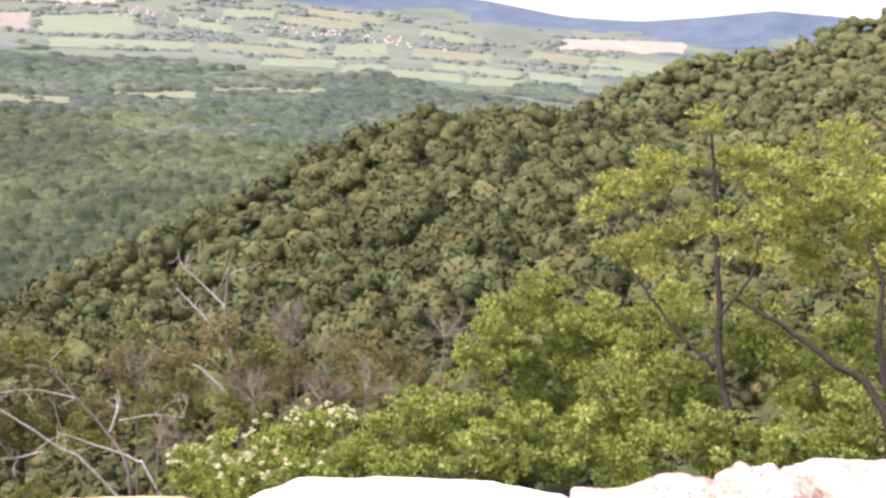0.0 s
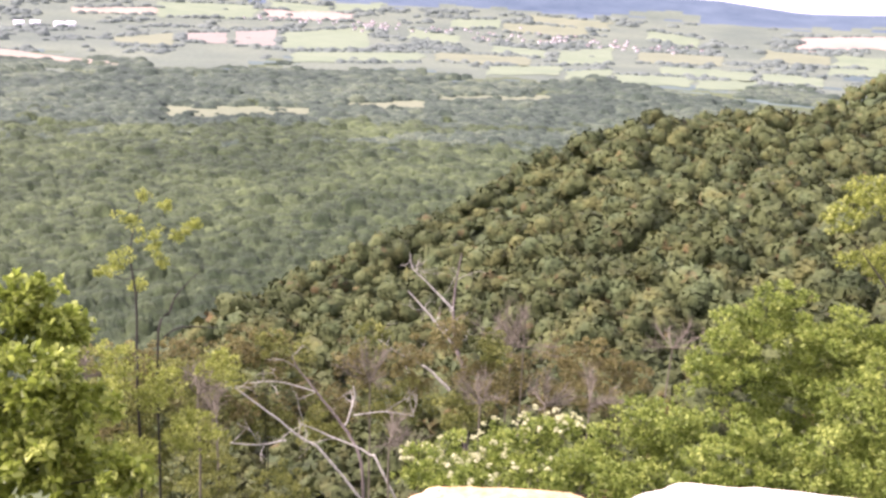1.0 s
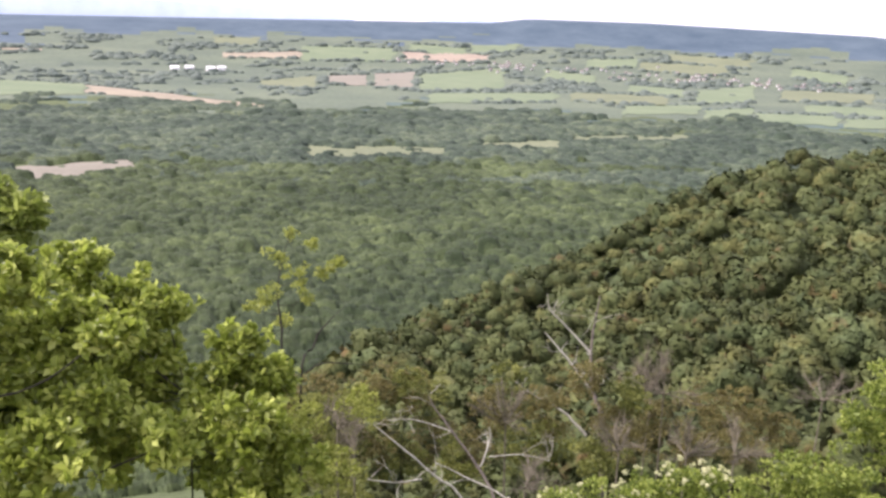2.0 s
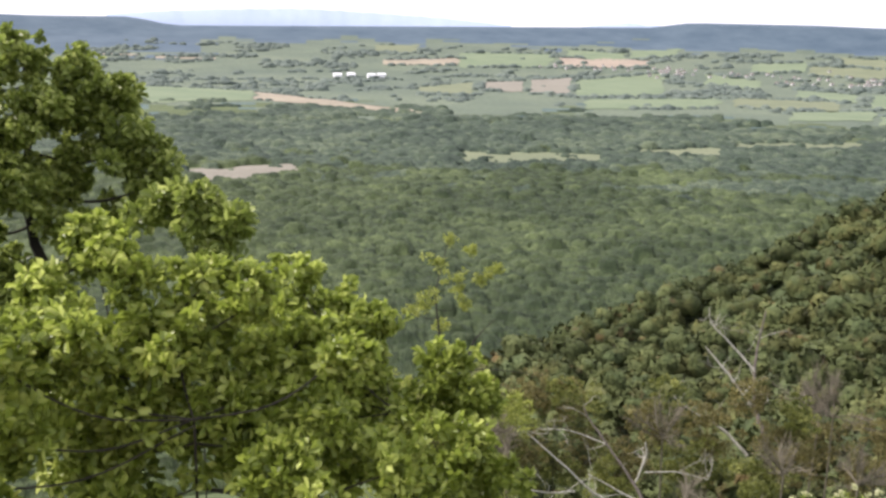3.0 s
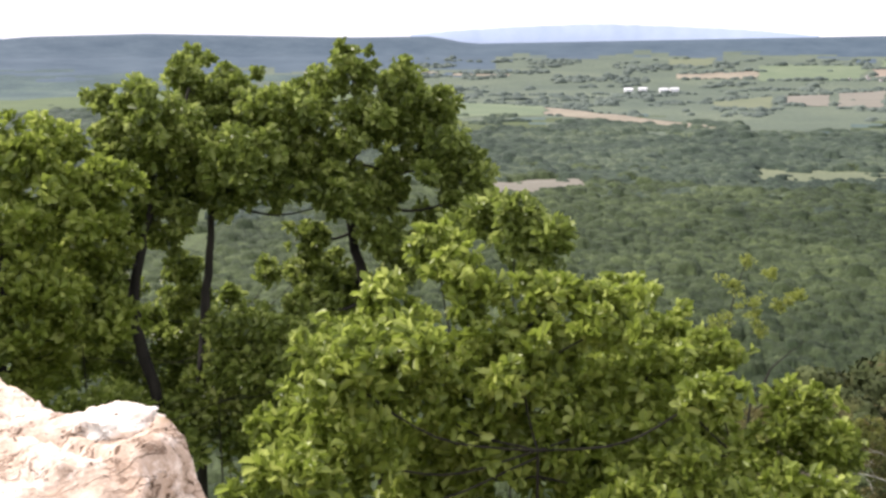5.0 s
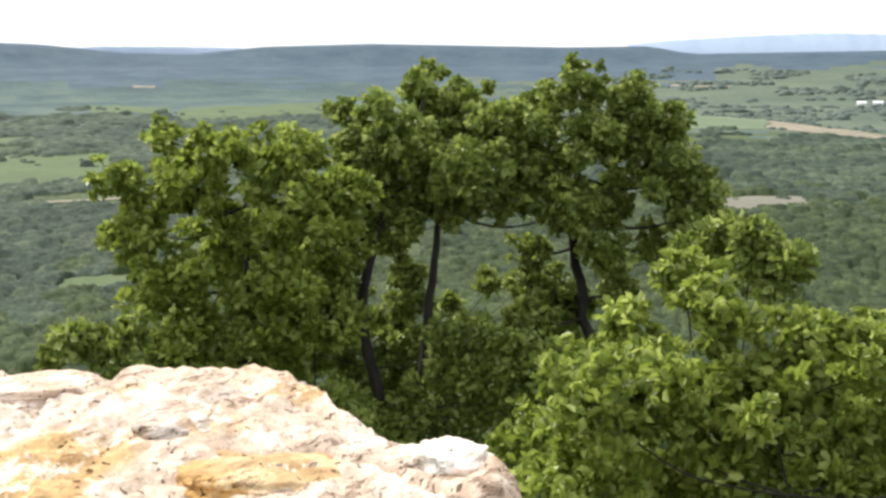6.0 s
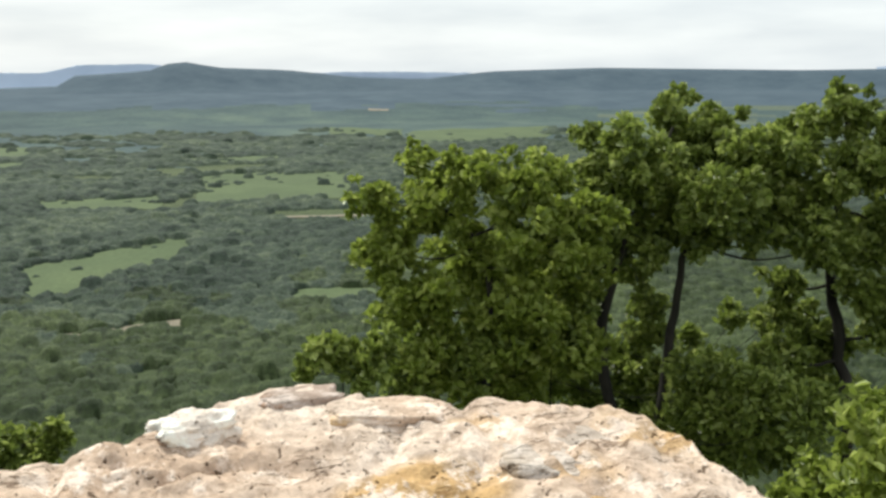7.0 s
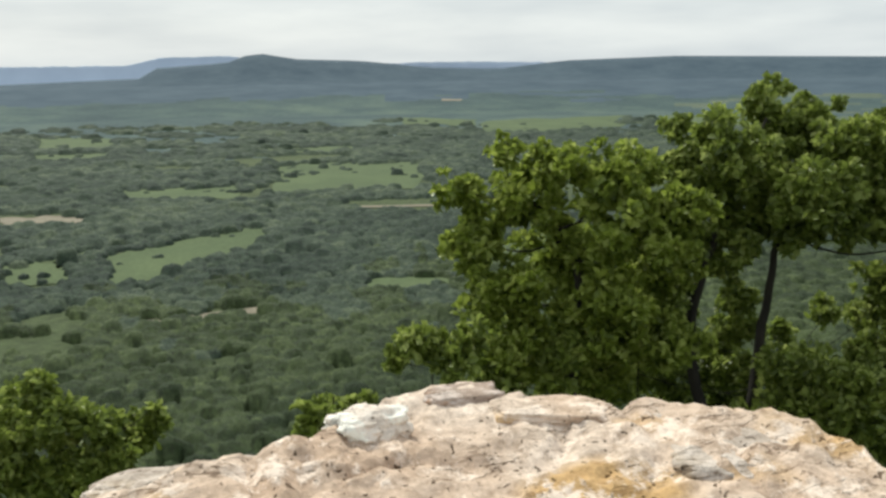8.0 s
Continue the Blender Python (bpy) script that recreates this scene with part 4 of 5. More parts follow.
DA = [(-10.64, 65.65, -32.44, 0.212), (-11.44, 67.44, -28.24, 0.187), (-12.32, 68.07, -26.28, 0.136), (-12.74, 69.15, -23.06, 0.094), (-12.56, 70.20, -19.76, 0.042)]
DA1 = [(-12.27, 67.90, -26.75, 0.119), (-13.98, 68.27, -24.91, 0.094), (-16.33, 68.50, -22.73, 0.042)]
DA2 = [(-12.64, 68.82, -24.07, 0.094), (-14.66, 69.02, -22.29, 0.068), (-16.10, 69.08, -21.11, 0.042), (-16.49, 69.34, -19.89, 0.025)]
DA3 = [(-12.20, 66.63, -29.80, 0.119), (-14.20, 66.90, -28.26, 0.094), (-16.50, 66.78, -27.29, 0.042), (-18.17, 66.74, -26.30, 0.025)]
DB = [(-15.12, 52.99, -30.54, 0.107), (-16.47, 53.94, -28.08, 0.097), (-18.84, 54.37, -25.65, 0.071), (-20.26, 54.54, -24.17, 0.046), (-20.65, 54.68, -23.52, 0.026)]
DB1 = [(-16.70, 54.11, -27.61, 0.071), (-16.45, 54.94, -26.08, 0.061), (-16.62, 55.26, -25.28, 0.026)]
DB2 = [(-16.31, 54.53, -27.02, 0.046), (-14.41, 55.18, -26.77, 0.036), (-12.57, 55.53, -26.97, 0.026)]
DB3 = [(-18.84, 54.37, -25.65, 0.046), (-21.17, 53.79, -25.05, 0.036), (-22.88, 53.08, -25.07, 0.026)]
DC = [(-13.02, 50.80, -29.15, 0.077), (-14.31, 51.20, -27.82, 0.067), (-16.85, 50.96, -26.82, 0.046), (-18.69, 50.68, -26.12, 0.020)]
DD = [(-15.09, 48.48, -28.04, 0.077), (-17.96, 48.67, -25.95, 0.067), (-20.94, 48.51, -23.92, 0.046), (-22.62, 48.29, -22.80, 0.020)]
DD1 = [(-18.59, 48.31, -26.16, 0.068), (-20.01, 47.64, -26.35, 0.045), (-21.56, 47.05, -26.18, 0.030)]
SAP = [(-26.04, 45.99, -11.54, 0.50), (-23.52, 43.85, -11.58, 0.54), (-23.27, 46.18, -12.97, 0.63), (-25.36, 43.20, -12.33, 0.61), (-25.47, 45.73, -13.85, 0.71), (-25.10, 42.22, -14.25, 0.67), (-24.71, 45.38, -14.96, 0.53), (-26.80, 43.37, -15.31, 0.49), (-24.04, 46.04, -13.70, 0.50), (-25.78, 44.79, -16.31, 0.54)]
SAPT = [(-24.16, 41.51, -21.46, 0.07), (-24.73, 42.52, -18.71, 0.06), (-25.10, 43.25, -16.42, 0.06), (-25.63, 43.78, -14.08, 0.04), (-25.39, 44.77, -11.07, 0.01)]
SAPT2 = [(-23.73, 42.82, -19.23, 0.06), (-23.46, 43.80, -17.22, 0.06), (-23.22, 44.26, -16.34, 0.04), (-22.20, 45.20, -15.06, 0.01)]
SAPT3 = [(-23.61, 43.19, -18.52, 0.04), (-22.76, 43.82, -18.05, 0.04), (-20.13, 44.96, -18.17, 0.01)]
SCRUB = [(-35.75, 55.57, -26.18, 1.88), (-33.81, 58.04, -27.01, 1.91), (-30.13, 59.10, -26.96, 2.13), (-27.02, 61.12, -26.49, 1.90), (-24.58, 61.59, -26.52, 2.13), (-32.80, 59.04, -31.21, 2.70), (-26.53, 57.41, -29.35, 2.31), (-23.20, 63.16, -30.74, 2.45), (-17.67, 59.01, -25.61, 2.21), (-14.15, 62.99, -27.02, 2.55), (-9.95, 63.91, -27.50, 2.57), (-11.82, 62.66, -23.91, 1.81), (-20.29, 64.91, -32.01, 2.49), (-34.48, 53.64, -29.98, 2.33)]
SCRUB2 = [(-28.95, 56.02, -26.20, 2.05), (-27.89, 59.65, -27.53, 1.90), (-25.03, 62.82, -27.57, 2.19), (-20.96, 57.42, -24.15, 1.09), (-31.94, 56.25, -29.14, 2.83), (-28.51, 56.51, -30.50, 2.81), (-31.23, 53.26, -32.58, 2.79), (-24.45, 50.40, -30.52, 2.55), (-19.65, 51.05, -30.98, 2.09), (-28.88, 50.33, -33.07, 2.67)]
BACK = [(-11.43, 4.45, -2.84, 0.30), (-11.38, 5.00, -3.05, 0.30), (-11.28, 4.29, -3.45, 0.36), (-11.17, 4.96, -3.61, 0.36), (-11.00, 4.42, -4.00, 0.40), (-10.87, 5.09, -4.03, 0.40), (-10.74, 5.70, -3.27, 0.30), (-10.48, 6.08, -3.40, 0.34), (-10.50, 5.70, -3.89, 0.40), (-10.21, 6.44, -3.11, 0.36), (-10.08, 6.28, -3.73, 0.40), (-9.77, 6.67, -3.30, 0.36), (-11.10, 5.69, -2.94, 0.16), (-10.84, 6.08, -2.66, 0.18), (-11.65, 4.20, -2.46, 0.28), (-10.60, 4.77, -2.38, 0.22), (-10.64, 4.69, -2.00, 0.20), (-10.62, 4.92, -2.72, 0.24), (-10.37, 5.16, -3.08, 0.26), (-10.50, 4.74, -3.11, 0.30), (-10.16, 5.11, -3.53, 0.34), (-10.05, 5.99, -2.48, 0.24), (-10.74, 4.05, -2.94, 0.30), (-9.74, 6.39, -2.73, 0.28)]
BUSH2 = [(-4.15, 1.92, -1.41, 0.22), (-4.13, 2.41, -1.59, 0.24), (-3.79, 2.69, -1.61, 0.24), (-3.48, 2.85, -1.54, 0.19), (-3.33, 2.91, -1.22, 0.12), (-3.37, 3.09, -1.75, 0.20), (-3.68, 3.12, -1.25, 0.12), (-4.27, 2.27, -1.24, 0.23), (-3.96, 2.62, -1.24, 0.21), (-3.44, 2.61, -1.65, 0.22), (-4.19, 1.89, -1.09, 0.18), (-3.09, 2.96, -1.67, 0.13), (-4.03, 2.30, -1.76, 0.24), (-4.17, 1.71, -1.50, 0.22)]
UNDER2 = [(-11.38, 2.57, -2.83, 0.38), (-9.85, 2.09, -2.79, 0.29), (-9.55, 2.52, -2.52, 0.31), (-10.92, 3.68, -3.17, 0.38), (-9.59, 3.35, -2.34, 0.29), (-9.60, 4.82, -2.91, 0.32), (-8.86, 4.88, -2.77, 0.30), (-8.95, 5.33, -3.22, 0.35), (-11.18, 3.20, -2.58, 0.34), (-10.73, 3.33, -2.12, 0.29), (-11.37, 2.95, -2.11, 0.31)]
SCRUBL = [(-24.69, 40.13, -18.83, 1.30), (-23.09, 41.05, -20.52, 1.40), (-24.39, 37.97, -20.30, 1.40), (-21.20, 40.92, -22.70, 1.50), (-27.00, 39.85, -18.43, 1.20), (-25.49, 36.04, -19.61, 1.50), (-22.17, 38.13, -22.43, 1.60), (-22.16, 47.12, -21.54, 1.30), (-23.86, 35.93, -22.77, 1.60)]
SCRUBG = [(-36.30, 58.17, -29.92, 2.47), (-33.60, 60.38, -29.13, 1.98), (-33.91, 57.61, -32.77, 2.95), (-26.32, 54.88, -26.65, 1.76), (-24.80, 59.51, -30.59, 2.36), (-19.79, 59.41, -30.44, 2.31), (-15.27, 62.26, -29.52, 2.58), (-10.49, 59.56, -27.85, 2.21), (-17.05, 60.40, -24.35, 1.56), (-8.83, 64.25, -25.34, 1.85), (-26.78, 54.40, -30.31, 2.24), (-24.63, 60.48, -25.29, 1.39), (-34.24, 50.27, -25.70, 1.74)]
OAK_B3 = [(-10.43, 4.07, -1.21, 0.35), (-10.29, 4.48, -1.16, 0.32), (-10.25, 4.96, -0.90, 0.36), (-10.26, 5.17, -1.38, 0.37), (-10.57, 3.75, -1.72, 0.32), (-9.71, 5.37, -1.45, 0.29), (-10.36, 4.28, -1.79, 0.26), (-10.82, 3.84, -2.25, 0.30), (-9.29, 5.91, -1.61, 0.29), (-9.85, 5.82, -1.38, 0.33)]
BUSH4 = [(-3.76, 4.56, -1.87, 0.18), (-3.82, 4.47, -2.10, 0.24), (-3.63, 4.74, -2.10, 0.16), (-3.51, 4.32, -2.27, 0.25), (-3.44, 4.55, -2.50, 0.18), (-3.74, 4.38, -2.76, 0.33), (-3.48, 4.50, -2.89, 0.27), (-3.06, 4.28, -2.74, 0.15)]
BUSH3 = [(-4.64, 4.27, -1.41, 0.17), (-4.27, 4.56, -1.67, 0.17), (-4.40, 4.46, -1.87, 0.25), (-4.74, 4.72, -1.75, 0.21), (-4.33, 4.53, -2.14, 0.24), (-4.52, 4.44, -2.41, 0.31), (-4.02, 4.31, -2.39, 0.19), (-4.83, 4.30, -1.83, 0.28), (-4.04, 4.72, -2.68, 0.21), (-4.69, 4.28, -2.16, 0.32)]

tree("oak_tree", "green blackjack oak with tall upright crown", "tree", [OAK_A_TRUNK], OAK_A, OAK_LEAF, 0.1, 2.9, 101, subs=34, spread=0.24, group="oaks below the cliff")
tree("oak_tree", "green oak with two dark leaning stems", "tree", [OAK_B_TRUNK, OAK_B2_TRUNK], OAK_B + OAK_B3, OAK_LEAF, 0.1, 2.9, 102, subs=34, spread=0.24, group="oaks below the cliff")
tree("oak_tree", "broad bushy green oak at the group's edge", "tree", [OAK_C_TRUNK], OAK_C, LIT_OAK, 0.1, 2.8, 103, subs=34, spread=0.24, group="oaks below the cliff")
shrub("oak_sapling", "small leafy oak peeping over the rock rim", SHRUB_L, OAK_LEAF, 0.1, 2.9, 104)
shrub("undergrowth", "dark leafy undergrowth between oak stems", UNDER, OAK_LEAF, 0.09, 2.6, 105, spread=0.6)
shrub("undergrowth", "shaded thicket under the oak crowns", UNDER2, OAK_LEAF, 0.09, 2.2, 117, subs=30, spread=0.3)
shrub("undergrowth", "sparse leafy saplings behind the oak stems", BACK, OAK_LEAF, 0.09, 2.8, 119, subs=28, spread=0.34)
shrub("oak_bush", "dense bright green oak bush close to the rock", BUSH, LIT_OAK, 0.054, 2.5, 106, subs=44, spread=0.22)
shrub("oak_bush", "low spreading green oak bush under the rock", BUSH2, LIT_OAK, 0.054, 2.2, 116, subs=44, spread=0.24)
shrub("oak_bush", "leafy green oak bush lower on the slope", BUSH3 + BUSH4, LIT_OAK, 0.068, 2.3, 118, subs=40, spread=0.24)
shrub("oak_sapling", "upright green oak sapling behind the bush", OAK_D, OAK_LEAF, 0.1, 2.9, 107)
shrub("oak_bush", "dark green oak top below the cliff edge", LOWL, OAK_LEAF, 0.1, 2.9, 108)
shrub("oak_sapling", "small green sprig beside the rock rim", LOWL2, OAK_LEAF, 0.1, 3.0, 109)
tree("hickory_tree", "airy yellow-green hickory with thin dark trunk", "tree", [RT_TRUNK, RT2_TRUNK, RT3_TRUNK, RT4_TRUNK, RT5_TRUNK], RT, LIGHT_LEAF, 0.27, 1.1, 110, six=False, subs=30, spread=0.3)
shrub("understorey_tree", "bright green understorey tree on the slope", RB, BUSH_LEAF, 0.27, 1.7, 111, six=False, subs=40, spread=0.25)
shrub("understorey_tree", "leafy green shrubs under the rock ledge", RB2, BUSH_LEAF, 0.27, 1.7, 112, six=False, subs=40, spread=0.25)
shrub("understorey_tree", "low green shrub beside the flowering one", RB3, BUSH_LEAF, 0.26, 1.7, 113, six=False, subs=40, spread=0.3)
bloom = shrub("flowering_shrub", "green shrub with creamy white flower clusters", FL, BUSH_LEAF, 0.24, 1.7, 114, six=False, subs=40, spread=0.3)
for k, (x, y, z, br) in enumerate(FL):
    tops = [(x + br * 0.75 * math.sin(a * 2.4 + k), y + br * 0.75 * math.cos(a * 2.4 + k) - 0.15 * br, z + br * (0.55 + 0.1 * (a % 3)), 0.17) for a in range(9)]
    for j, top in enumerate(tops):
        part("blossom", crown_mesh("blossom", [top], np.array(bloom.location), BLOSSOM, 0.12, 1.1, 300 + 10 * k + j, 4, False), bloom, "creamy white flower cluster")
shrub("dry_scrub", "sparse brownish dry scrub on the slope", DRY, DRY_LEAF, 0.22, 0.95, 115, six=False, subs=40, spread=0.22)
dead_tree("bleached dead tree with forked bare limbs", DA, [DA1, DA2, DA3], 120, 8, 1.0)
dead_tree("grey dead tree leaning over the slope", DB, [DB1, DB2, DB3], 121, 4, 0.9)
dead_tree("fallen bleached branch among scrub", DC, [], 122, 4, 1.0, True)
dead_tree("long bare pale branch among scrub", DD, [DD1], 123, 4, 1.0, True)
tree("thin_sapling", "thin sparse sapling with pale leaf tufts", "tree", [SAPT, SAPT2, SAPT3], SAP, LIGHT_LEAF, 0.2, 1.2, 130, six=False, subs=12, spread=0.5)
shrub("dry_scrub", "mixed brown and green scrub with dead twigs", SCRUB, DRY_LEAF, 0.22, 0.85, 131, six=False, subs=40, spread=0.22)
shrub("understorey_tree", "green shrubs growing through dry scrub", SCRUBG, OLIVE_LEAF, 0.23, 1.4, 133, six=False, subs=40, spread=0.22)
shrub("understorey_tree", "pale yellow-green scrub round the thin sapling", SCRUBL, LIGHT_LEAF, 0.2, 1.1, 134, six=False, subs=40, spread=0.3)
shrub("understorey_tree", "olive green scrub on the upper slope", SCRUB2, OLIVE_LEAF, 0.22, 1.0, 132, six=False, subs=40, spread=0.22)

for k, (x, y, z, q) in enumerate(((-8.2, 71.5, -25.2, 3.2), (-4.5, 61.8, -26.3, 2.6), (5.1, 84.9, -29.0, 3.0), (-23.8, 50.1, -25.0, 2.2), (-27.7, 42.4, -19.8, 1.9),
                                  (-12.9, 50.6, -25.2, 2.4), (-7.1, 69.7, -24.9, 3.0), (-8.5, 57.5, -25.0, 2.3), (-16.2, 57.8, -24.5, 2.3), (-23.5, 47.0, -22.4, 1.7), (-1.5, 66.0, -27.6, 2.5))):
    bare_thicket("leafless grey-brown thicket of fine twigs among scrub", x, y, z, q, 400 + 20 * k)

# ---- rocks ----
def rock_shelf(name, label, rim, feet, material, rough, seed, cols=340, drop=4.0, sag=0.06):
    """A rock ledge: its top runs from the feet line to the rim, then breaks off down the cliff."""
    c = np.array([(*p, 0.1) for p in rim], float)
    c = curve_points(c, 12)[:, :3]
    d = np.concatenate([[0], np.cumsum(np.linalg.norm(np.diff(c, axis=0), axis=1))])
    s = np.linspace(0, d[-1], cols)
    c = np.stack([np.interp(s, d, c[:, k]) for k in range(3)], -1)
    f = np.array(feet, float)
    f = np.stack([np.interp(np.linspace(0, 1, cols), np.linspace(0, 1, len(f)), f[:, k]) for k in range(3)], -1)
    top = 150
    side = 40
    inner = 14
    V = np.empty((cols, inner + top + side, 3))
    for j in range(top):
        v = j / (top - 1)
        V[:, inner + j] = f + (c - f) * v
        V[:, inner + j, 2] -= sag * 4 * v * (1 - v)
    outward = c - f
    outward[:, 2] = 0
    outward /= np.linalg.norm(outward, axis=1)[:, None]
    for j in range(side):
        v = (j + 1) / side
        V[:, inner + top + j] = c + outward * (0.02 * min(v * 12, 1) - 0.25 * v) + np.array((0, 0, -0.02 - drop * v ** 1.6))
    for j in range(inner):
        v = 1 - j / inner
        V[:, j] = f - outward * (0.05 * min(v * 8, 1) + 0.12 * v)
        V[:, j, 2] = f[:, 2] - 0.02 + (-2.6 - f[:, 2]) * v
    for end in (0, -1):
        V[end, :, 2] = np.minimum(V[end, :, 2], -2.6)
    flat = V.reshape(-1, 3)
    for p in flat:
        q = Vector(p)
        n1 = noise.fractal(q * 2.3 + Vector((seed, 0, 0)), 1.0, 2.0, 4)
        n2 = noise.fractal(q * 9.0 + Vector((0, seed, 0)), 0.9, 2.1, 4)
        bed = noise.noise(Vector((q.x * 1.2, q.y * 1.2, seed))) * 0.9 + q.z * 10
        step = (bed * 3 - math.floor(bed * 3))
        n3 = noise.fractal(q * 26.0 + Vector((seed, seed, 1)), 0.8, 2.1, 3)
        crack = min(abs(noise.noise(Vector((q.x * 3.1 + q.y * 1.4, q.y * 5.2 - q.x, q.z * 9 + seed)))) * 9, 1.0)
        shelf = math.floor((n1 + 1.3) * 4.5) / 4.5 - 1.3
        p[2] += rough * (0.1 * n1 + 0.3 * shelf + 0.18 * n2 + 0.24 * n3 + 0.2 * (abs(step - 0.5) - 0.25) + 0.3 * (crack - 1))
        p[0] += rough * 0.3 * n2
        p[1] += rough * 0.3 * n1
    root = tagged(new(name), label, "rock", "rocks at the lookout")
    part("bedrock", mesh_np("bedrock", flat, quads=grid_quads(cols, inner + top + side)[:, ::-1], material=material, smooth=True), root)
    return root


def boulder(parent, name, label, centre, size, turn, material, seed, rough=0.18, boxy=0.55):
    bm = bmesh.new()
    bmesh.ops.create_icosphere(bm, subdivisions=5, radius=1.0)
    for v in bm.verts:
        q = v.co.copy()
        k = max(abs(q.x), abs(q.y), abs(q.z)) ** boxy
        q = q / k
        n1 = noise.fractal(q * 1.4 + Vector((seed, seed, 0)), 1.0, 2.0, 3)
        n2 = noise.fractal(q * 5.0 + Vector((0, seed, 3)), 0.9, 2.0, 4)
        v.co = q * (1 + rough * n1 + rough * 0.28 * n2)
    m = pose(0, 0, 0, *turn) @ Matrix.Diagonal((*size, 1))
    bm.transform(m)
    for f in bm.faces:
        f.smooth = True
    me = bpy.data.meshes.new("boulder")
    bm.to_mesh(me)
    bm.free()
    me.materials.append(material)
    ob = part(name, me, parent, label)
    ob.location = centre
    return ob


LEFT_RIM = [(-2.7, -1.5, -0.62), (-3.0, -1.0, -0.55), (-3.12, -0.7, -0.48), (-3.18, -0.5, -0.45), (-3.29, -0.23, -0.45), (-3.43, -0.1, -0.45), (-3.43, 0.04, -0.45), (-3.28, 0.16, -0.46),
            (-3.3, 0.25, -0.45), (-3.25, 0.34, -0.45), (-3.16, 0.46, -0.45), (-2.96, 0.5, -0.46), (-2.86, 0.51, -0.46), (-2.79, 0.555, -0.455), (-2.73, 0.585, -0.46), (-2.68, 0.585, -0.53), (-2.6, 0.6, -0.66), (-2.48, 0.62, -0.95), (-2.36, 0.62, -1.5)]
LEFT_FEET = [(-2.3, -1.3, -0.75), (-2.42, -0.6, -0.6), (-2.42, -0.2, -0.58), (-2.35, 0.2, -0.62), (-2.2, 0.35, -1.4)]
outcrop = rock_shelf("rock_outcrop", "cream sandstone outcrop with ochre patches and pits", LEFT_RIM, LEFT_FEET, ROCK_CREAM, 0.042, 3.0, sag=-0.02)
FRONT_RIM = [(-1.9, 1.40, -1.47), (-1.25, 1.72, -1.41), (-0.9, 1.84, -1.36), (-0.3, 2.00, -1.34), (0.3, 2.10, -1.33), (0.9, 2.22, -1.32), (1.5, 2.38, -1.31), (2.6, 2.60, -1.29), (4.0, 2.50, -1.37)]
FRONT_FEET = [(-1.5, 0.7, -1.7), (-0.6, 0.9, -1.6), (0.4, 1.0, -1.6), (1.5, 1.0, -1.6), (3.5, 0.9, -1.7)]
ledge = rock_shelf("rock_ledge", "pale sandstone ledge along the cliff edge", FRONT_RIM, FRONT_FEET, ROCK_CREAM, 0.04, 7.0, cols=200)
boulder(ledge, "slab", "pale flat slab at the ledge's low end", (-1.070, 1.86, -1.300), (0.15, 0.1, 0.045), (0, 0, 20), ROCK_WHITE, 11.3, 0.12, 0.2)
boulder(ledge, "slab", "flat ochre sandstone slab on the ledge", (-0.625, 1.99, -1.28), (0.27, 0.13, 0.065), (0, 2, 18), ROCK_ORANGE, 1.3, 0.1, 0.25)
boulder(ledge, "block", "smooth white sandstone block on the ledge", (0.15, 2.1, -1.322), (0.5, 0.2, 0.14), (0, 2, 6), ROCK_WHITE, 2.1, 0.09, 0.3)
boulder(ledge, "block", "rough pinkish sandstone block on the ledge", (0.800, 2.24, -1.325), (0.3, 0.16, 0.11), (0, -2, 10), ROCK_PINK, 5.2, 0.2)
boulder(ledge, "block", "knobbly pale sandstone block on the ledge", (1.090, 2.40, -1.3), (0.12, 0.11, 0.105), (0, 0, 30), ROCK_PINK, 8.7, 0.22)
boulder(ledge, "block", "rough pinkish sandstone block at the ledge's end", (1.480, 2.5, -1.32), (0.27, 0.15, 0.1), (0, 0, 12), ROCK_PINK, 9.1, 0.2)
boulder(outcrop, "stone", "white weathered stone on the outcrop rim", (-3.31, -0.17, -0.458), (0.04, 0.062, 0.026), (0, 0, 20), ROCK_WHITE, 4.4, 0.25)
boulder(outcrop, "stone", "flat grey stone on the outcrop rim", (-3.4, 0.0, -0.459), (0.035, 0.065, 0.014), (0, 0, 0), ROCK_PINK, 6.6, 0.15)
boulder(outcrop, "slab", "rounded grey-pink slab on the outcrop", (-3.14, 0.35, -0.51), (0.15, 0.13, 0.045), (0, 4, 70), ROCK_GREY, 7.9, 0.24)
boulder(outcrop, "stone", "white pitted stone at the outcrop's edge", (-2.785, 0.535, -0.474), (0.048, 0.036, 0.02), (0, 0, 35), ROCK_WHITE, 3.3, 0.2)

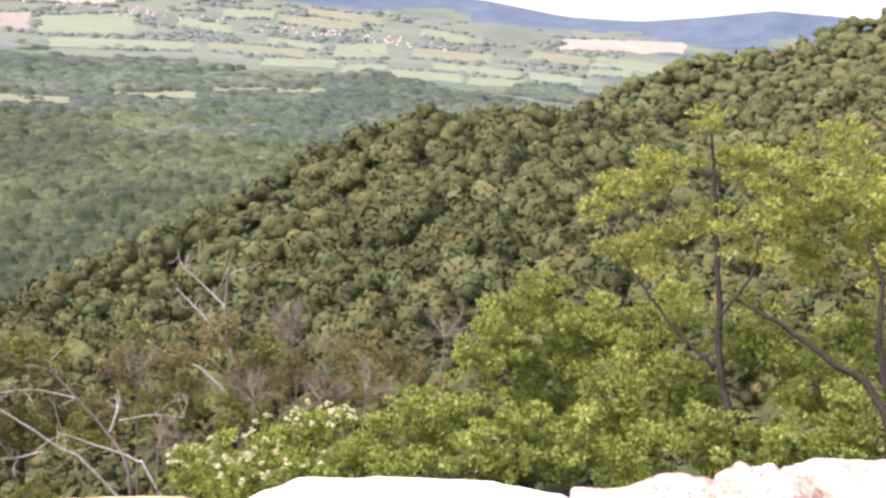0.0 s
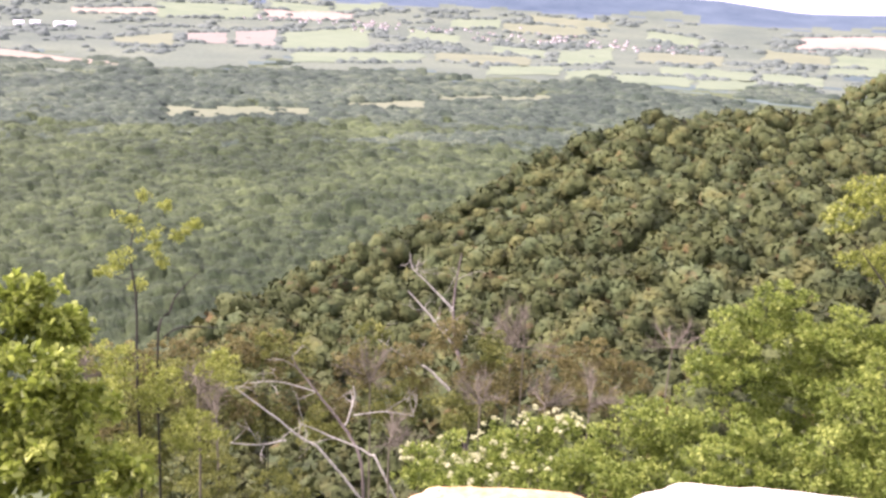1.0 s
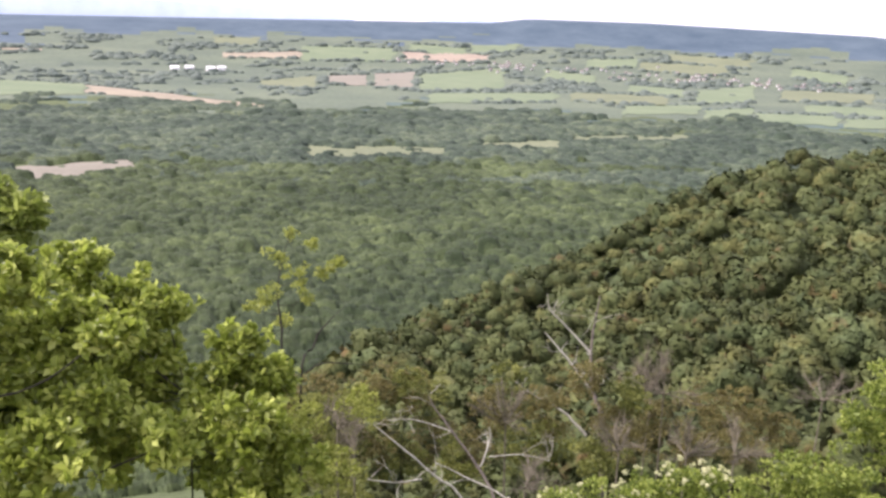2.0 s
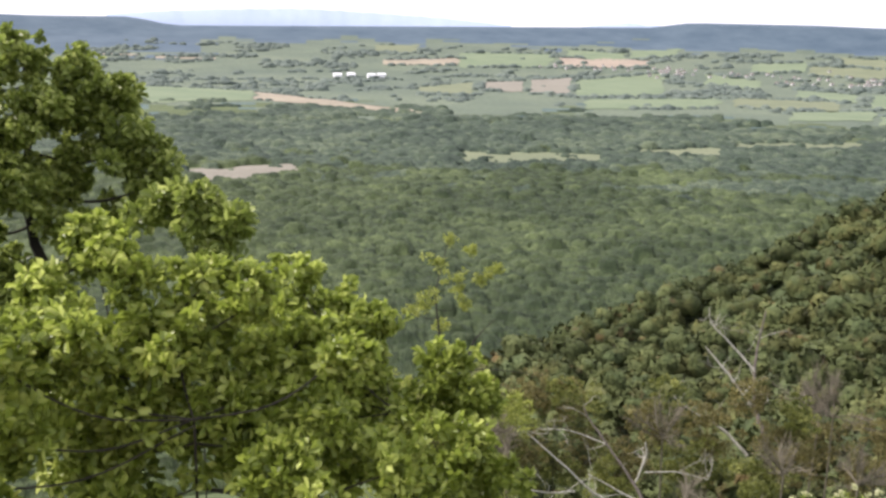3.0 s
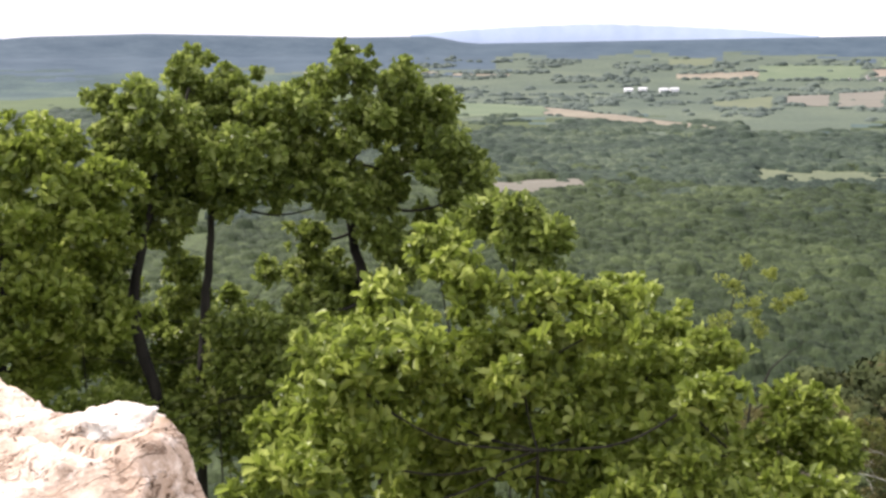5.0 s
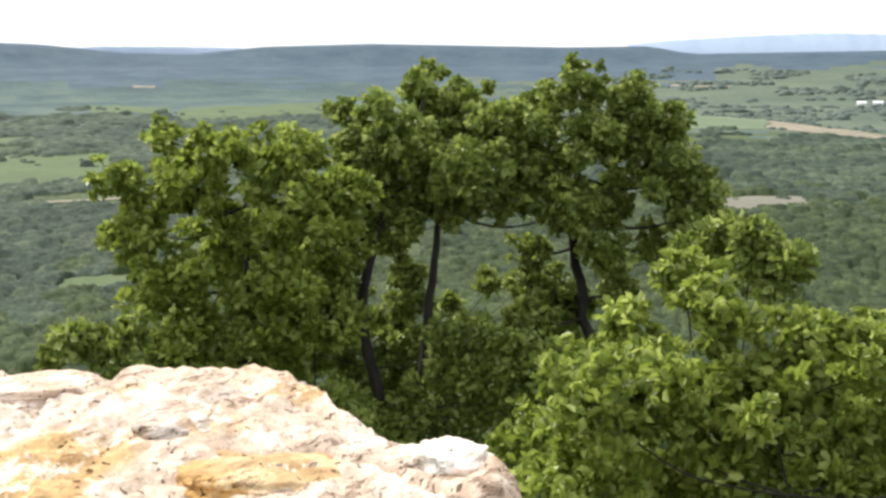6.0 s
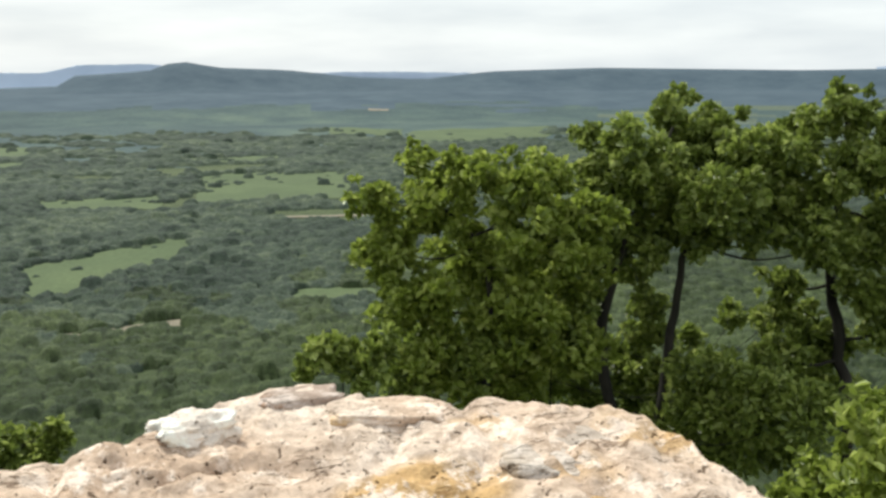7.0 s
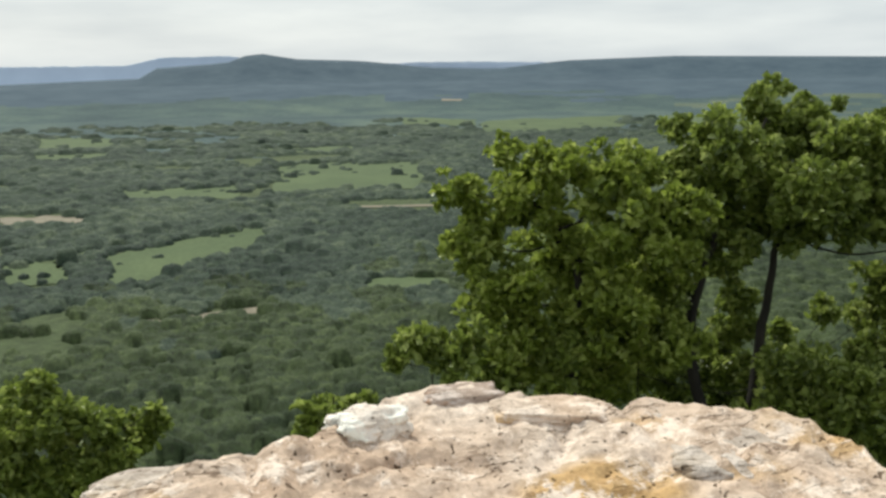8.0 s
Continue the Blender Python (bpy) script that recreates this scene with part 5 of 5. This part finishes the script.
boulder(outcrop, "slab", "flat ochre sandstone bed on the outcrop", (-2.911, 0.346, -0.5), (0.13, 0.065, 0.022), (0, 0, 60), ROCK_ORANGE, 12.1, 0.2, 0.3)
boulder(outcrop, "slab", "flat ochre sandstone bed on the outcrop", (-3.226, -0.162, -0.515), (0.15, 0.06, 0.026), (0, 0, 80), ROCK_ORANGE, 13.4, 0.2, 0.3)
boulder(outcrop, "slab", "grey-brown slab on the outcrop's sloping end", (-3.24, -0.42, -0.5), (0.06, 0.16, 0.035), (0, 0, 12), ROCK_GREY, 14.2, 0.2, 0.35)
boulder(outcrop, "slab", "thin layered sandstone ledge on the outcrop rim", (-3.32, 0.12, -0.47), (0.05, 0.1, 0.018), (0, 0, -20), ROCK_CREAM, 15.8, 0.18, 0.5)


# ---- village ----
def house(w, d, h, wall_mat, roof_mat, label, category="house"):
    root = tagged(new("house"), label, category, "village houses")
    x, y = w / 2, d / 2
    wv = [(-x, -y, -2), (x, -y, -2), (x, y, -2), (-x, y, -2), (-x, -y, h), (x, -y, h), (x, y, h), (-x, y, h), (-x, 0, h + d * 0.35), (x, 0, h + d * 0.35)]
    part("wall", mesh_np("wall", wv, quads=[(0, 1, 5, 4), (1, 2, 6, 5), (2, 3, 7, 6), (3, 0, 4, 7)], tris=[(5, 6, 9), (7, 4, 8)], material=wall_mat), root)
    e, t = 0.5, h + d * 0.35 + 0.3
    rv = [(-x - e, -y - e, h - 0.1), (x + e, -y - e, h - 0.1), (x + e, 0, t), (-x - e, 0, t), (x + e, y + e, h - 0.1), (-x - e, y + e, h - 0.1)]
    rv += [(a, b, c - 0.25) for a, b, c in rv]
    part("roof", mesh_np("roof", rv, quads=[(0, 1, 2, 3), (3, 2, 4, 5), (7, 6, 9, 8), (8, 9, 11, 10), (0, 6, 7, 1), (5, 4, 10, 11)], material=roof_mat), root)
    return root


proto = house(10, 7, 3.5, WALL_PAINT, ROOF_TILE, "small pale house with red-brown roof")
g = np.random.default_rng(77)
first = True
for k in range(110):
    a = g.choice([g.normal(-8, 3.2), g.normal(-1.5, 2.5), g.normal(-16, 2.5), g.uniform(-24, 2)])
    q = g.normal(3140, 75) - 9 * (a + 8)
    x, y, z = spot(a, q, 3.0)
    m = pose(x, y, z, 0, 0, g.uniform(0, 180))
    if first:
        proto.matrix_basis = m
        first = False
    else:
        copy_thing(proto, m)
shed = house(24, 11, 6, SHED_METAL, SHED_METAL, "long white farm shed in the valley", "shed")
for k, (a, q) in enumerate(((-35.2, 2760), (-34.4, 2790), (-33.2, 2770), (-32.6, 2800))):
    x, y, z = spot(a, q, 3.0)
    m = pose(x, y, z, 0, 0, 30 + 9 * k)
    if k == 0:
        shed.matrix_basis = m
    else:
        copy_thing(shed, m)
